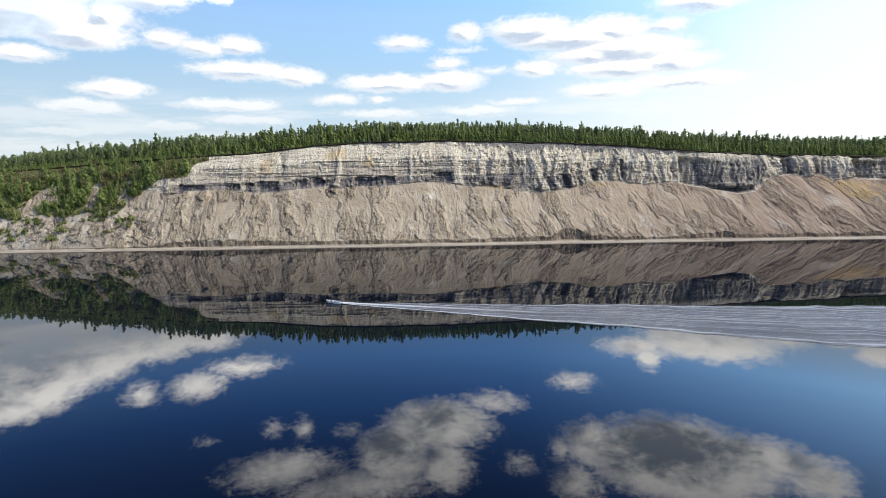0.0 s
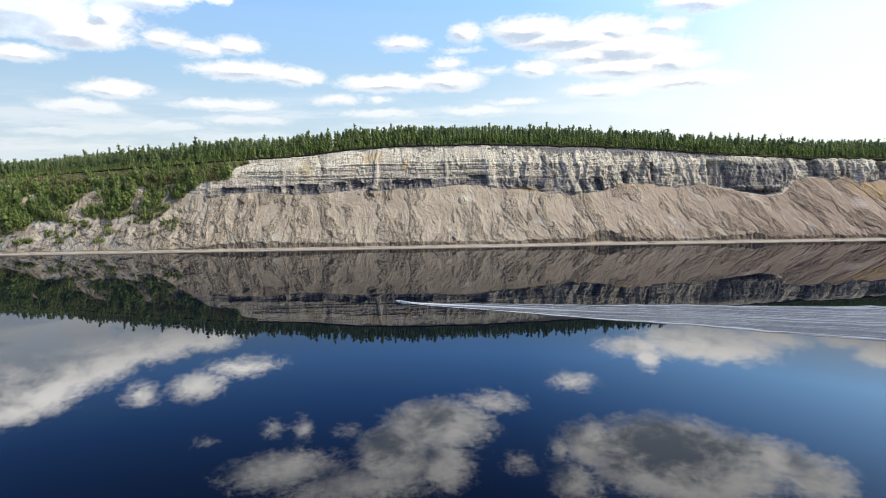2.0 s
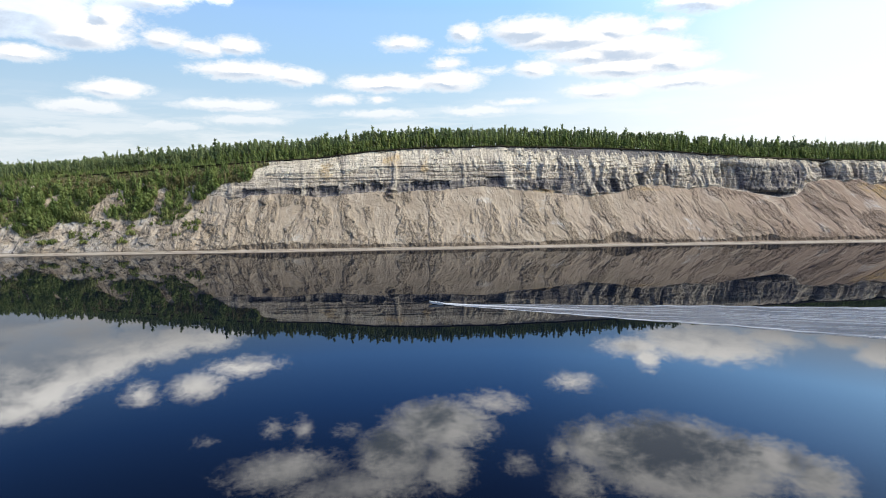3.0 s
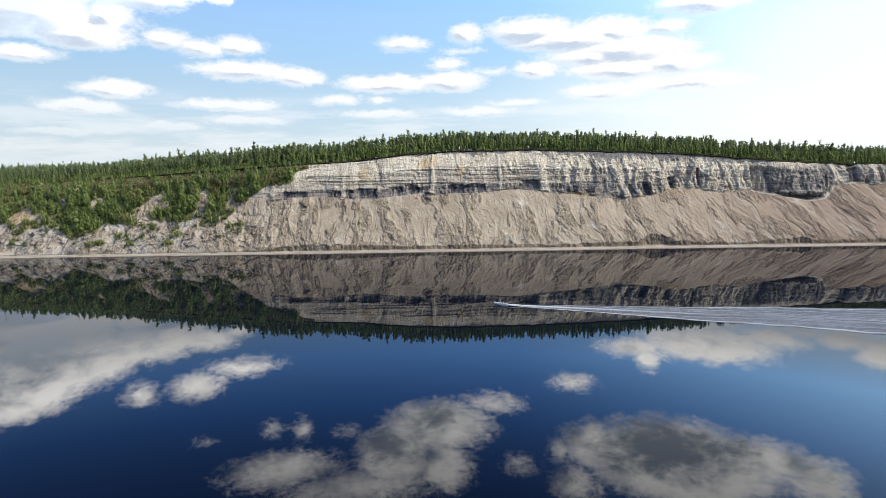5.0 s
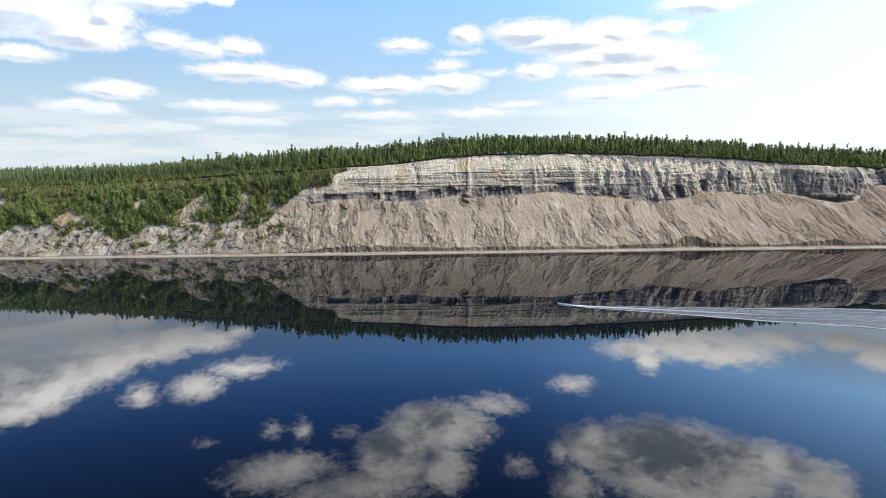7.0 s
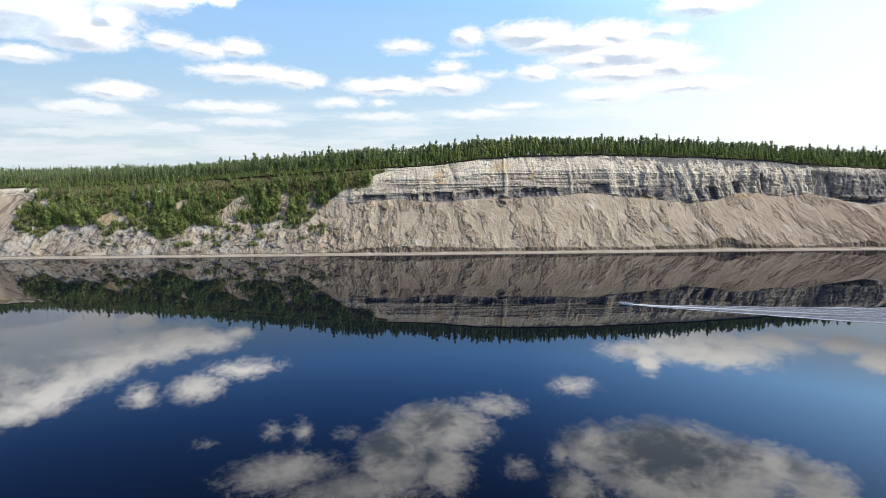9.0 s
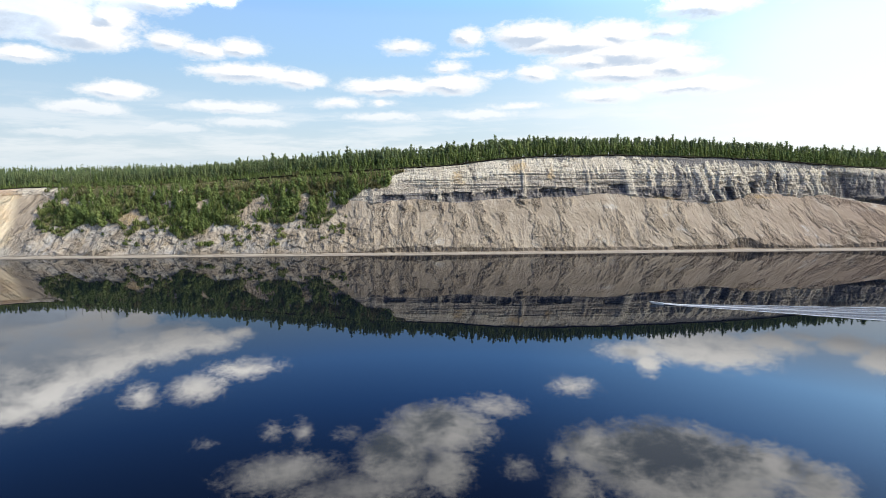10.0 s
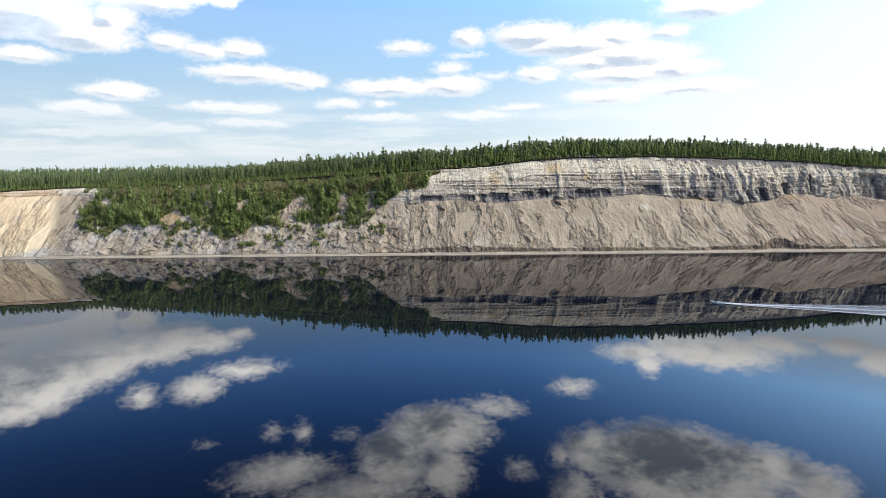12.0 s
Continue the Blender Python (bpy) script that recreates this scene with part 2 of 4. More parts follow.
def talus_material():
    """Pale loose sand: long streaks down the fall line, dark broken edges, a damp brown scarp at the toe."""
    m, n, b = material("talus_sand", 0.95, 0.15)
    p = place(n)
    x, y, z = n.split(p)
    fall, tatter, wild, scarp = n.attr("fall"), n.attr("tatter"), n.attr("wild"), n.attr("scarp")
    big = n.noise(n.vec("MULTIPLY", p, (0.03, 0.02, 0.06)), 1.0, 4.0, 0.6)
    run = n.noise(n.combine(n.math("MULTIPLY", fall, 0.16), n.math("MULTIPLY", z, 0.045), 0.0), 1.0, 6.0, 0.68, 0.3)
    thread = n.noise(n.combine(n.math("MULTIPLY", fall, 0.9), n.math("MULTIPLY", z, 0.2), 2.0), 1.0, 5.0, 0.65, 0.4)
    fine = n.noise(n.vec("MULTIPLY", p, (0.9, 0.9, 0.8)), 1.0, 6.0, 0.7)
    col = n.ramp(big, [(0.30, (0.28, 0.228, 0.168)), (0.46, (0.37, 0.305, 0.228)), (0.60, (0.435, 0.362, 0.275)), (0.75, (0.345, 0.28, 0.205))])
    rust = n.math("MULTIPLY", n.ramp(n.math("ADD", n.math("MULTIPLY", x, 0.004), n.math("SUBTRACT", big, 0.5)), [(0.10, 0.0), (0.75, 1.0)]), 0.75)
    col = n.mix(rust, col, (0.25, 0.18, 0.14))
    col = n.mix(n.math("MULTIPLY", n.ramp(run, [(0.50, 0.0), (0.66, 1.0)]), 0.40), col, (0.23, 0.182, 0.142))
    col = n.mix(n.math("MULTIPLY", n.ramp(run, [(0.34, 1.0), (0.46, 0.0)]), 0.5), col, (0.50, 0.435, 0.345))
    col = n.mix(n.math("MULTIPLY", n.ramp(thread, [(0.55, 0.0), (0.66, 1.0)]), n.math("MULTIPLY_ADD", tatter, 0.14, 0.16)), col, (0.17, 0.135, 0.11))
    col = n.mix(n.math("MULTIPLY", n.ramp(thread, [(0.34, 1.0), (0.44, 0.0)]), 0.30), col, (0.56, 0.50, 0.42))
    col = n.mix(n.math("MULTIPLY", n.ramp(fine, [(0.56, 0.0), (0.70, 1.0)]), n.math("MULTIPLY_ADD", tatter, 0.22, 0.2)), col, (0.18, 0.145, 0.12))
    slips = cracks(n, n.combine(n.math("MULTIPLY", fall, 0.13), n.math("MULTIPLY", z, 0.035), 5.0), 0.012)
    small = cracks(n, n.combine(n.math("MULTIPLY", fall, 0.42), n.math("MULTIPLY", z, 0.13), 9.0), 0.022)
    lines = n.math("MAXIMUM", n.math("MULTIPLY", slips, n.ramp(big, [(0.44, 0.0), (0.58, 0.7)])), n.math("MULTIPLY", small, n.math("MULTIPLY", tatter, 0.8)))
    col = n.mix(n.math("MULTIPLY", lines, 0.72), col, (0.11, 0.085, 0.068))
    ashy = n.ramp(n.noise(n.vec("MULTIPLY", p, (0.05, 0.0, 0.11)), 1.0, 4.0, 0.65), [(0.40, (0.27, 0.225, 0.175)), (0.48, (0.41, 0.36, 0.295)), (0.56, (0.36, 0.34, 0.305)), (0.64, (0.42, 0.405, 0.38))])
    col = n.mix(n.math("MULTIPLY", wild, n.ramp(fine, [(0.40, 0.85), (0.62, 0.40)])), col, ashy)
    bleached = n.noise(n.combine(n.math("MULTIPLY", fall, 0.05), 7.0, n.math("MULTIPLY", z, 0.07)), 1.0, 5.0, 0.65)
    col = n.mix(n.math("MULTIPLY", n.ramp(bleached, [(0.60, 0.0), (0.68, 1.0)]), n.math("MULTIPLY", n.ramp(thread, [(0.40, 0.9), (0.60, 0.2)]), 0.7)), col, (0.52, 0.51, 0.48))
    col = n.mix(n.math("MULTIPLY", scarp, n.ramp(fine, [(0.35, 0.95), (0.66, 0.45)])), col, n.ramp(thread, [(0.40, (0.075, 0.058, 0.045)), (0.60, (0.22, 0.175, 0.135))]))
    col = n.mix(n.math("MULTIPLY", n.attr("ochre"), n.ramp(fine, [(0.40, 0.3), (0.60, 1.0)])), col, (0.43, 0.29, 0.11))
    cream = n.ramp(n.math("MULTIPLY_ADD", fine, 0.35, n.math("MULTIPLY", big, 0.65)), [(0.42, (0.70, 0.58, 0.40)), (0.52, (0.62, 0.47, 0.30)), (0.62, (0.46, 0.39, 0.32))])
    low_grey = n.ramp(n.math("DIVIDE", n.math("MULTIPLY_ADD", x, 0.25, n.math("ADD", n.math("MULTIPLY", fine, 5.0), n.math("SUBTRACT", 104.0, z))), 20.0), [(0.35, 0.0), (0.50, 1.0)])
    cream = n.mix(low_grey, cream, n.ramp(fine, [(0.35, (0.38, 0.36, 0.32)), (0.60, (0.52, 0.49, 0.43))]))
    col = n.mix(n.math("MULTIPLY", x_pale(n, x, z), 0.94), col, cream)
    col = n.mix(n.attr("grass"), col, turf_tint(n, fine))
    n.link(col, b.inputs["Base Color"])
    relief = n.math("ADD", n.math("MULTIPLY", run, 0.8), n.math("MULTIPLY", n.math("MULTIPLY_ADD", fine, 1.5, thread), n.math("MULTIPLY_ADD", tatter, 0.9, 0.25)))
    bump(n, b, n.math("SUBTRACT", relief, n.math("MULTIPLY", lines, 0.7)), 0.9, 0.9)
    return m


def face_material():
    """Layered silt and sand: thin pale and grey beds, a dark damp bed at the foot, shade of hollows and bays painted
    in, pale crumbling top.
    """
    m, n, b = material("layered_silt", 0.95, 0.15)
    p = place(n)
    x, y, z = n.split(p)
    up, lam, spill = n.attr("up"), n.attr("lam"), n.attr("spill")
    wob = n.noise(n.vec("MULTIPLY", p, (0.03, 0.0, 0.05)), 1.0, 3.0)
    zz = n.math("MULTIPLY_ADD", wob, 3.0, z)
    bed = n.noise(n.combine(n.math("MULTIPLY", x, 0.010), 0.0, n.math("MULTIPLY", zz, 0.55)), 1.0, 7.0, 0.80)
    leaf = n.noise(n.combine(n.math("MULTIPLY", x, 0.02), 3.0, n.math("MULTIPLY", zz, 1.7)), 1.0, 4.0, 0.7)
    streak = n.noise(n.combine(n.math("MULTIPLY_ADD", z, 0.05, n.math("MULTIPLY", x, 0.26)), 0.0, n.math("MULTIPLY", z, 0.035)), 1.0, 6.0, 0.70, 0.3)
    blotch = n.noise(n.vec("MULTIPLY", p, (0.05, 0.03, 0.09)), 1.0, 5.0, 0.65)
    fine = n.noise(n.vec("MULTIPLY", p, (0.8, 0.8, 1.3)), 1.0, 6.0, 0.7)
    col = n.ramp(bed, [(0.34, (0.25, 0.222, 0.198)), (0.43, (0.43, 0.378, 0.308)), (0.50, (0.63, 0.55, 0.44)), (0.55, (0.40, 0.35, 0.298)), (0.60, (0.59, 0.515, 0.41)), (0.68, (0.26, 0.232, 0.21))])
    col = n.mix(n.math("MULTIPLY", lam, n.ramp(leaf, [(0.40, 0.75), (0.50, 0.0)])), col, (0.23, 0.20, 0.18))
    col = n.mix(n.math("MULTIPLY", lam, n.ramp(leaf, [(0.52, 0.0), (0.60, 0.8)])), col, (0.62, 0.55, 0.45))
    crumbly = n.ramp(n.math("MULTIPLY_ADD", n.math("SUBTRACT", n.math("MULTIPLY_ADD", streak, 0.6, n.math("MULTIPLY", blotch, 0.4)), 0.5), 2.0, up), [(0.52, 0.0), (0.58, 0.92)])
    col = n.mix(crumbly, col, n.ramp(n.math("MULTIPLY_ADD", streak, 0.5, n.math("MULTIPLY", blotch, 0.5)), [(0.38, (0.44, 0.385, 0.31)), (0.45, (0.56, 0.495, 0.39)), (0.54, (0.82, 0.75, 0.61)), (0.64, (0.42, 0.36, 0.28))]))
    col = n.mix(n.math("MULTIPLY", n.ramp(streak, [(0.53, 0.0), (0.60, 1.0)]), 0.6), col, (0.66, 0.585, 0.475))
    col = n.mix(n.math("MULTIPLY", n.ramp(streak, [(0.34, 1.0), (0.44, 0.0)]), 0.5), col, (0.17, 0.155, 0.15))
    # damp foot bed, plus the shade of hollows and bays as dark colour
    damp_and_shade = n.attr("damp_and_shade")
    col = n.mix(n.math("MULTIPLY", damp_and_shade, n.ramp(streak, [(0.46, 1.0), (0.66, 0.45)])), col, n.ramp(leaf, [(0.40, (0.075, 0.074, 0.088)), (0.62, (0.16, 0.152, 0.165))]))
    lines = cracks(n, n.combine(n.math("MULTIPLY", x, 0.16), 0.0, n.math("MULTIPLY", z, 0.05)), 0.012)
    flat_lines = cracks(n, n.combine(n.math("MULTIPLY", x, 0.030), 4.0, n.math("MULTIPLY", zz, 0.40)), 0.018)
    lines = n.math("MULTIPLY", n.math("MAXIMUM", lines, flat_lines), n.ramp(blotch, [(0.42, 0.1), (0.58, 1.0)]))
    col = n.mix(n.math("MULTIPLY", lines, 0.65), col, (0.10, 0.088, 0.08))
    col = n.mix(n.math("MULTIPLY", spill, n.ramp(fine, [(0.40, 0.85), (0.66, 0.3)])), col, (0.62, 0.55, 0.44))
    col = n.mix(n.math("MULTIPLY", n.attr("ochre"), n.ramp(fine, [(0.40, 0.3), (0.60, 1.0)])), col, (0.55, 0.36, 0.13))
    col = n.mix(n.math("MULTIPLY", x_pale(n, x, z), 0.94), col, n.ramp(n.math("MULTIPLY_ADD", fine, 0.5, n.math("MULTIPLY", blotch, 0.5)), [(0.45, (0.72, 0.58, 0.42)), (0.60, (0.50, 0.33, 0.20))]))
    col = n.mix(n.attr("grass"), col, turf_tint(n, fine))
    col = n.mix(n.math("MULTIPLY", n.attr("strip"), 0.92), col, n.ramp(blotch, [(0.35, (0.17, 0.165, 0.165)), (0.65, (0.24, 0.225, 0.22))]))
    n.link(col, b.inputs["Base Color"])
    relief = n.math("ADD", n.math("MULTIPLY_ADD", fine, 1.6, n.math("MULTIPLY", streak, 2.0)), n.math("MULTIPLY_ADD", leaf, 0.6, bed))
    bump(n, b, n.math("SUBTRACT", relief, lines), 0.9, 0.9)
    return m


def beach_material():
    m, n, b = material("beach_sand", 0.85, 0.25)
    p = place(n)
    x, y, z = n.split(p)
    fine = n.noise(n.vec("MULTIPLY", p, (0.12, 0.6, 0.6)), 1.0, 5.0, 0.6)
    col = n.ramp(fine, [(0.3, (0.22, 0.19, 0.15)), (0.6, (0.40, 0.355, 0.29))])
    col = n.mix(n.ramp(n.math("MULTIPLY_ADD", fine, 0.25, z), [(0.12, 0.8), (0.42, 0.0)]), col, (0.20, 0.16, 0.125))
    n.link(col, b.inputs["Base Color"])
    bump(n, b, fine, 0.4, 0.15)
    return m


def turf_material(name, a, c, d):
    m, n, b = material(name, 0.95, 0.1)
    p = place(n)
    k = n.noise(n.vec("MULTIPLY", p, (0.25, 0.25, 0.6)), 1.0, 6.0, 0.65)
    n.link(n.ramp(k, [(0.35, a), (0.52, c), (0.68, d)]), b.inputs["Base Color"])
    bump(n, b, k, 0.8, 0.4)
    return m


def leaf_material(name, dark, mid, light):
    """Needles or leaves: tint by plant and by sprig, some light shining through."""
    m, n, b = material(name, 0.75, 0.2)
    geo = n.add("ShaderNodeNewGeometry")
    rnd = n.add("ShaderNodeObjectInfo").outputs["Random"]
    t = n.math("ADD", n.math("MULTIPLY", geo.outputs["Random Per Island"], 0.25),
               n.math("MULTIPLY", n.math("FRACT", n.math("ADD", n.attr("tint"), rnd)), 0.75))
    col = n.ramp(t, [(0.1, dark), (0.5, mid), (0.92, light)])
    n.link(col, b.inputs["Base Color"])
    thin = n.add("ShaderNodeBsdfTranslucent")
    n.link(col, thin.inputs["Color"])
    mixer = n.add("ShaderNodeMixShader")
    mixer.inputs[0].default_value = 0.5
    out = [k for k in n.tree.nodes if k.type == "OUTPUT_MATERIAL"][0]
    n.link(b.outputs[0], mixer.inputs[1])
    n.link(thin.outputs[0], mixer.inputs[2])
    n.link(mixer.outputs[0], out.inputs["Surface"])
    return m


def bark_material():
    m, n, b = material("pine_bark", 0.9, 0.2)
    k = n.noise(n.vec("MULTIPLY", place(n), (2.0, 2.0, 0.4)), 1.0, 4.0)
    n.link(n.ramp(k, [(0.35, (0.13, 0.10, 0.08)), (0.65, (0.30, 0.24, 0.19))]), b.inputs["Base Color"])
    return m


def water_material():
    m, n, b = material("river_water", 0.0, 0.30)
    b.inputs["Base Color"].default_value = (0.002, 0.004, 0.009, 1)
    b.inputs["IOR"].default_value = 1.333
    p = place(n)
    k = n.noise(n.vec("MULTIPLY", p, (0.22, 0.09, 1.0)), 1.0, 3.0, 0.5)
    k2 = n.noise(n.vec("MULTIPLY", p, (0.012, 0.02, 1.0)), 1.0, 3.0, 0.5)
    bump(n, b, n.math("MULTIPLY", k, n.ramp(k2, [(0.35, 0.25), (0.65, 1.0)])), 0.10, 0.02)
    return m


def plain(name, col, rough=0.5, metal=0.0, spec=0.5):
    m, n, b = material(name, rough, spec)
    k = n.noise(place(n), 3.0, 3.0)
    n.link(n.mix(n.math("MULTIPLY", k, 0.35), tuple(col), tuple(c * 0.7 for c in col)), b.inputs["Base Color"])
    b.inputs["Metallic"].default_value = metal
    return m


M_TALUS, M_FACE, M_BEACH = talus_material(), face_material(), beach_material()
M_FLOOR = turf_material("forest_floor", (0.035, 0.04, 0.018), (0.075, 0.085, 0.03), (0.13, 0.115, 0.055))
M_TURF = turf_material("turf_mat", (0.018, 0.016, 0.012), (0.035, 0.032, 0.02), (0.06, 0.055, 0.035))
M_PINE = leaf_material("pine_needles", (0.120, 0.165, 0.082), (0.185, 0.240, 0.108), (0.270, 0.315, 0.145))
M_YOUNG = leaf_material("young_pine_needles", (0.140, 0.195, 0.062), (0.210, 0.275, 0.088), (0.310, 0.360, 0.130))
M_BUSH = leaf_material("willow_leaves", (0.110, 0.150, 0.048), (0.195, 0.240, 0.076), (0.330, 0.350, 0.145))
M_SCRUB = leaf_material("dwarf_birch_leaves", (0.140, 0.135, 0.062), (0.220, 0.210, 0.088), (0.330, 0.275, 0.145))
M_BARK, M_WATER = bark_material(), water_material()


# ---- mesh helpers ----
@functools.lru_cache(maxsize=None)
def lattice(seed):
    return np.random.RandomState(seed).rand(256, 256)


def vnoise(x, y, seed):
    """Smooth value noise, 0 to 1, period 256."""
    tab = lattice(seed)
    x, y = np.broadcast_arrays(np.asarray(x, float), np.asarray(y, float))
    xi, yi = np.floor(x).astype(int), np.floor(y).astype(int)
    fx, fy = x - xi, y - yi
    fx, fy = fx * fx * (3 - 2 * fx), fy * fy * (3 - 2 * fy)
    a, b = tab[xi & 255, yi & 255], tab[(xi + 1) & 255, yi & 255]
    c, d = tab[xi & 255, (yi + 1) & 255], tab[(xi + 1) & 255, (yi + 1) & 255]
    return (a * (1 - fx) + b * fx) * (1 - fy) + (c * (1 - fx) + d * fx) * fy


def fbm(x, y, seed, octaves=4, gain=0.5):
    total, amp, norm = 0.0, 1.0, 0.0
    for k in range(octaves):
        total = total + amp * vnoise(np.asarray(x) * 2 ** k, np.asarray(y) * 2 ** k, seed + k)
        norm += amp
        amp *= gain
    return total / norm


def ridge(x, y, seed, octaves=3):
    return 1 - np.abs(2 * fbm(x, y, seed, octaves) - 1)


def crust(x, z, seed, steps=7):
    """Broken crust: flat sheets that end in small sharp edges."""
    q = fbm(x, z, seed, 4, 0.55) * steps
    return (np.floor(q) + np.clip((q - np.floor(q)) / 0.2, 0, 1)) / steps - 0.5


def step01(a, b, v):
    t = np.clip((v - a) / (b - a), 0, 1)
    return t * t * (3 - 2 * t)


def mesh_from(name, verts, faces, mat, smooth=False, attrs=()):
    """verts (n,3), faces (m,3) or (m,4) as arrays, attrs: (name, values per vertex)."""
    verts, faces = np.asarray(verts, np.float32), np.asarray(faces, np.int32)
    me = bpy.data.meshes.new(name)
    k = faces.shape[1]
    me.vertices.add(len(verts))
    me.vertices.foreach_set("co", verts.ravel())
    me.loops.add(faces.size)
    me.loops.foreach_set("vertex_index", faces.ravel())
    me.polygons.add(len(faces))
    me.polygons.foreach_set("loop_start", np.arange(len(faces), dtype=np.int32) * k)
    if smooth:
        me.polygons.foreach_set("use_smooth", np.ones(len(faces), bool))
    for label, values in attrs:
        at = me.attributes.new(label, "FLOAT", "POINT")
        at.data.foreach_set("value", np.asarray(values, np.float32).ravel())
    me.materials.append(mat)
    me.update(calc_edges=True)
    me.validate()
    return me


def part(name, me, parent, label=""):
    ob = new(name, me)
    ob.parent = parent
    return tagged(ob, label) if label else ob


def grid_faces(nu, nv):
    i = np.arange(nu * nv).reshape(nu, nv)
    return np.stack([i[:-1, :-1], i[1:, :-1], i[1:, 1:], i[:-1, 1:]], -1).reshape(-1, 4)


# ---- the bank in plan: water's edge, top of the loose slope, rim ----
SHORE_X = [-4000, -900, -520, -388, -311, -237, -88, 16, 68, 118, 192, 247, 430, 900, 4000]
SHORE_Y = [210, 268, 292, 301, 307, 311, 318, 324, 327.5, 330, 333, 335, 341, 352, 400]
BASE_X = [-4000, -900, -520, -430, -375, -345, -300, -260, -220, -190, -165, -157, -147, -130, -116, -103, -85, -72, -61, -47, -33, -11, 0, 11, 29, 43, 58, 78, 91, 106, 125, 141, 152, 163, 180, 192, 200, 207, 216, 225, 234, 243, 249, 257, 265, 280, 300, 430, 900, 4000]
BASE_Y = [260, 306, 328, 336, 357, 339, 337, 340, 344, 345, 339, 337.5, 340, 342, 342, 343, 345, 347, 347, 349, 351, 355, 356, 356, 358, 357, 358, 362, 368, 370, 370, 373, 373, 371, 368, 369, 374, 379, 380.5, 381, 381.5, 383, 381, 382, 383, 382, 383, 388, 400, 448]
BASE_Z = [22, 29, 32, 33.5, 34, 28, 28, 31, 32, 33, 30.5, 28, 30, 31.3, 30.1, 29, 30.8, 32, 31, 31.8, 32, 34.1, 33.7, 31.5, 31, 28.7, 27.1, 28.9, 32.6, 33.5, 30.5, 32.5, 30.6, 28, 25, 25.2, 28.5, 34, 35.3, 35.2, 34.2, 35.7, 32.1, 32.5, 33.7, 31.8, 31, 28, 25, 20]
RIM_X = [-4000, -900, -520, -430, -404, -386, -320, -270, -234, -192, -165, -150, -117, -103, -77, -47, 6, 77, 114, 166, 206, 228, 289, 430, 900, 4000]
RIM_Y = [275, 318, 334, 341, 354, 367, 365, 362.7, 360.7, 357.6, 355, 356.6, 360.2, 361.8, 366.2, 370.3, 376.4, 380.8, 383, 386.4, 389.1, 390.7, 394.7, 404, 416, 460]
RIM_Z = [30, 33, 35, 36.8, 37.7, 38.6, 39.9, 42.5, 44.8, 47.4, 49.5, 50.3, 52.2, 53.6, 56.9, 58.5, 59.3, 57.5, 55.6, 51.5, 49.4, 49.0, 47.4, 44, 40, 34]


def shore_y(x):
    return np.interp(x, SHORE_X, SHORE_Y) + (fbm(x / 22, 0.5, 3) - 0.5) * 3.0


def base_y(x):
    return np.interp(x, BASE_X, BASE_Y)


def base_z(x):
    return np.interp(x, BASE_X, BASE_Z) + (fbm(x / 5, 1.5, 7) - 0.5) * 2.4


def rim_y(x):
    return np.interp(x, RIM_X, RIM_Y) + (fbm(x / 12, 2.5, 11) - 0.5) * 2.5


def rim_z(x):
    return np.interp(x, RIM_X, RIM_Z) + (fbm(x / 15, 3.5, 13) - 0.5) * 0.8


def corner_x(z):
    """The bare wall ends on the overgrown slope along this leaning edge."""
    return np.interp(z, [0, 10, 17, 24, 28, 34, 38, 43, 51], [-196, -192, -186, -177, -168, -155, -149, -146, -142])


def green(x):
    """1 where the slope is overgrown."""
    return step01(-372, -355, x) * (1 - step01(-166, -156, x))


# undercut hollows in the damp bed at the foot of the layered wall, their shade painted dark too: middle and half width
# along x, foot and top, depth
HOLLOWS = [(-145, 7, 29, 34.2, 1.0), (-116, 5.5, 30, 34.6, 0.8), (-102, 6.5, 29, 35.6, 0.9), (-84, 4.2, 32, 36.6, 0.9), (-74.5, 5, 31.5, 37.4, 1.0), (-47, 5.6, 32, 37.6, 1.0), (-35, 7, 32.5, 38, 1.0), (1.5, 7.6, 34, 40, 1.2),
           (66, 3, 30, 36.5, 0.9), (74.5, 3.6, 29.5, 38, 0.9), (92.5, 3.6, 33, 41, 1.0), (112, 1.1, 35, 47.5, 1.0), (180, 15, 24.5, 28.2, 1.0)]
# blocks and clods of fallen silt: x, z, half sizes, how far they stand out
CLODS = [(-137, 28, 4, 3.4, 1.6), (-63, 31.5, 3.2, 3.2, 1.8), (181, 30.2, 17, 1.6, 2.2), (-158, 33, 2.5, 5, 1.2), (60, 31, 9, 2.6, 1.4), (28, 35, 6, 3, 1.2)]
# pale runs of sand that spilled down over the wall: x at the top, half width
SPILLS = [(4, 3.0), (52, 2.4), (60, 1.8), (82, 3.2), (128, 2.6), (136, 3.4), (-62, 1.6), (-116, 1.5), (206, 4.0), (-20, 1.4)]
# bare sand patches among the bushes: x, z, half sizes
BARE = [(-303, 20, 5.5, 8), (-262, 27, 5, 7), (-228, 27, 7.5, 9), (-236, 20, 7, 3.5), (-200, 28, 5, 10), (-180, 27, 6, 6), (-367, 31, 7, 8), (-350, 30, 7, 5), (-247, 14, 9, 3.0), (-214, 37, 3, 1.5)]


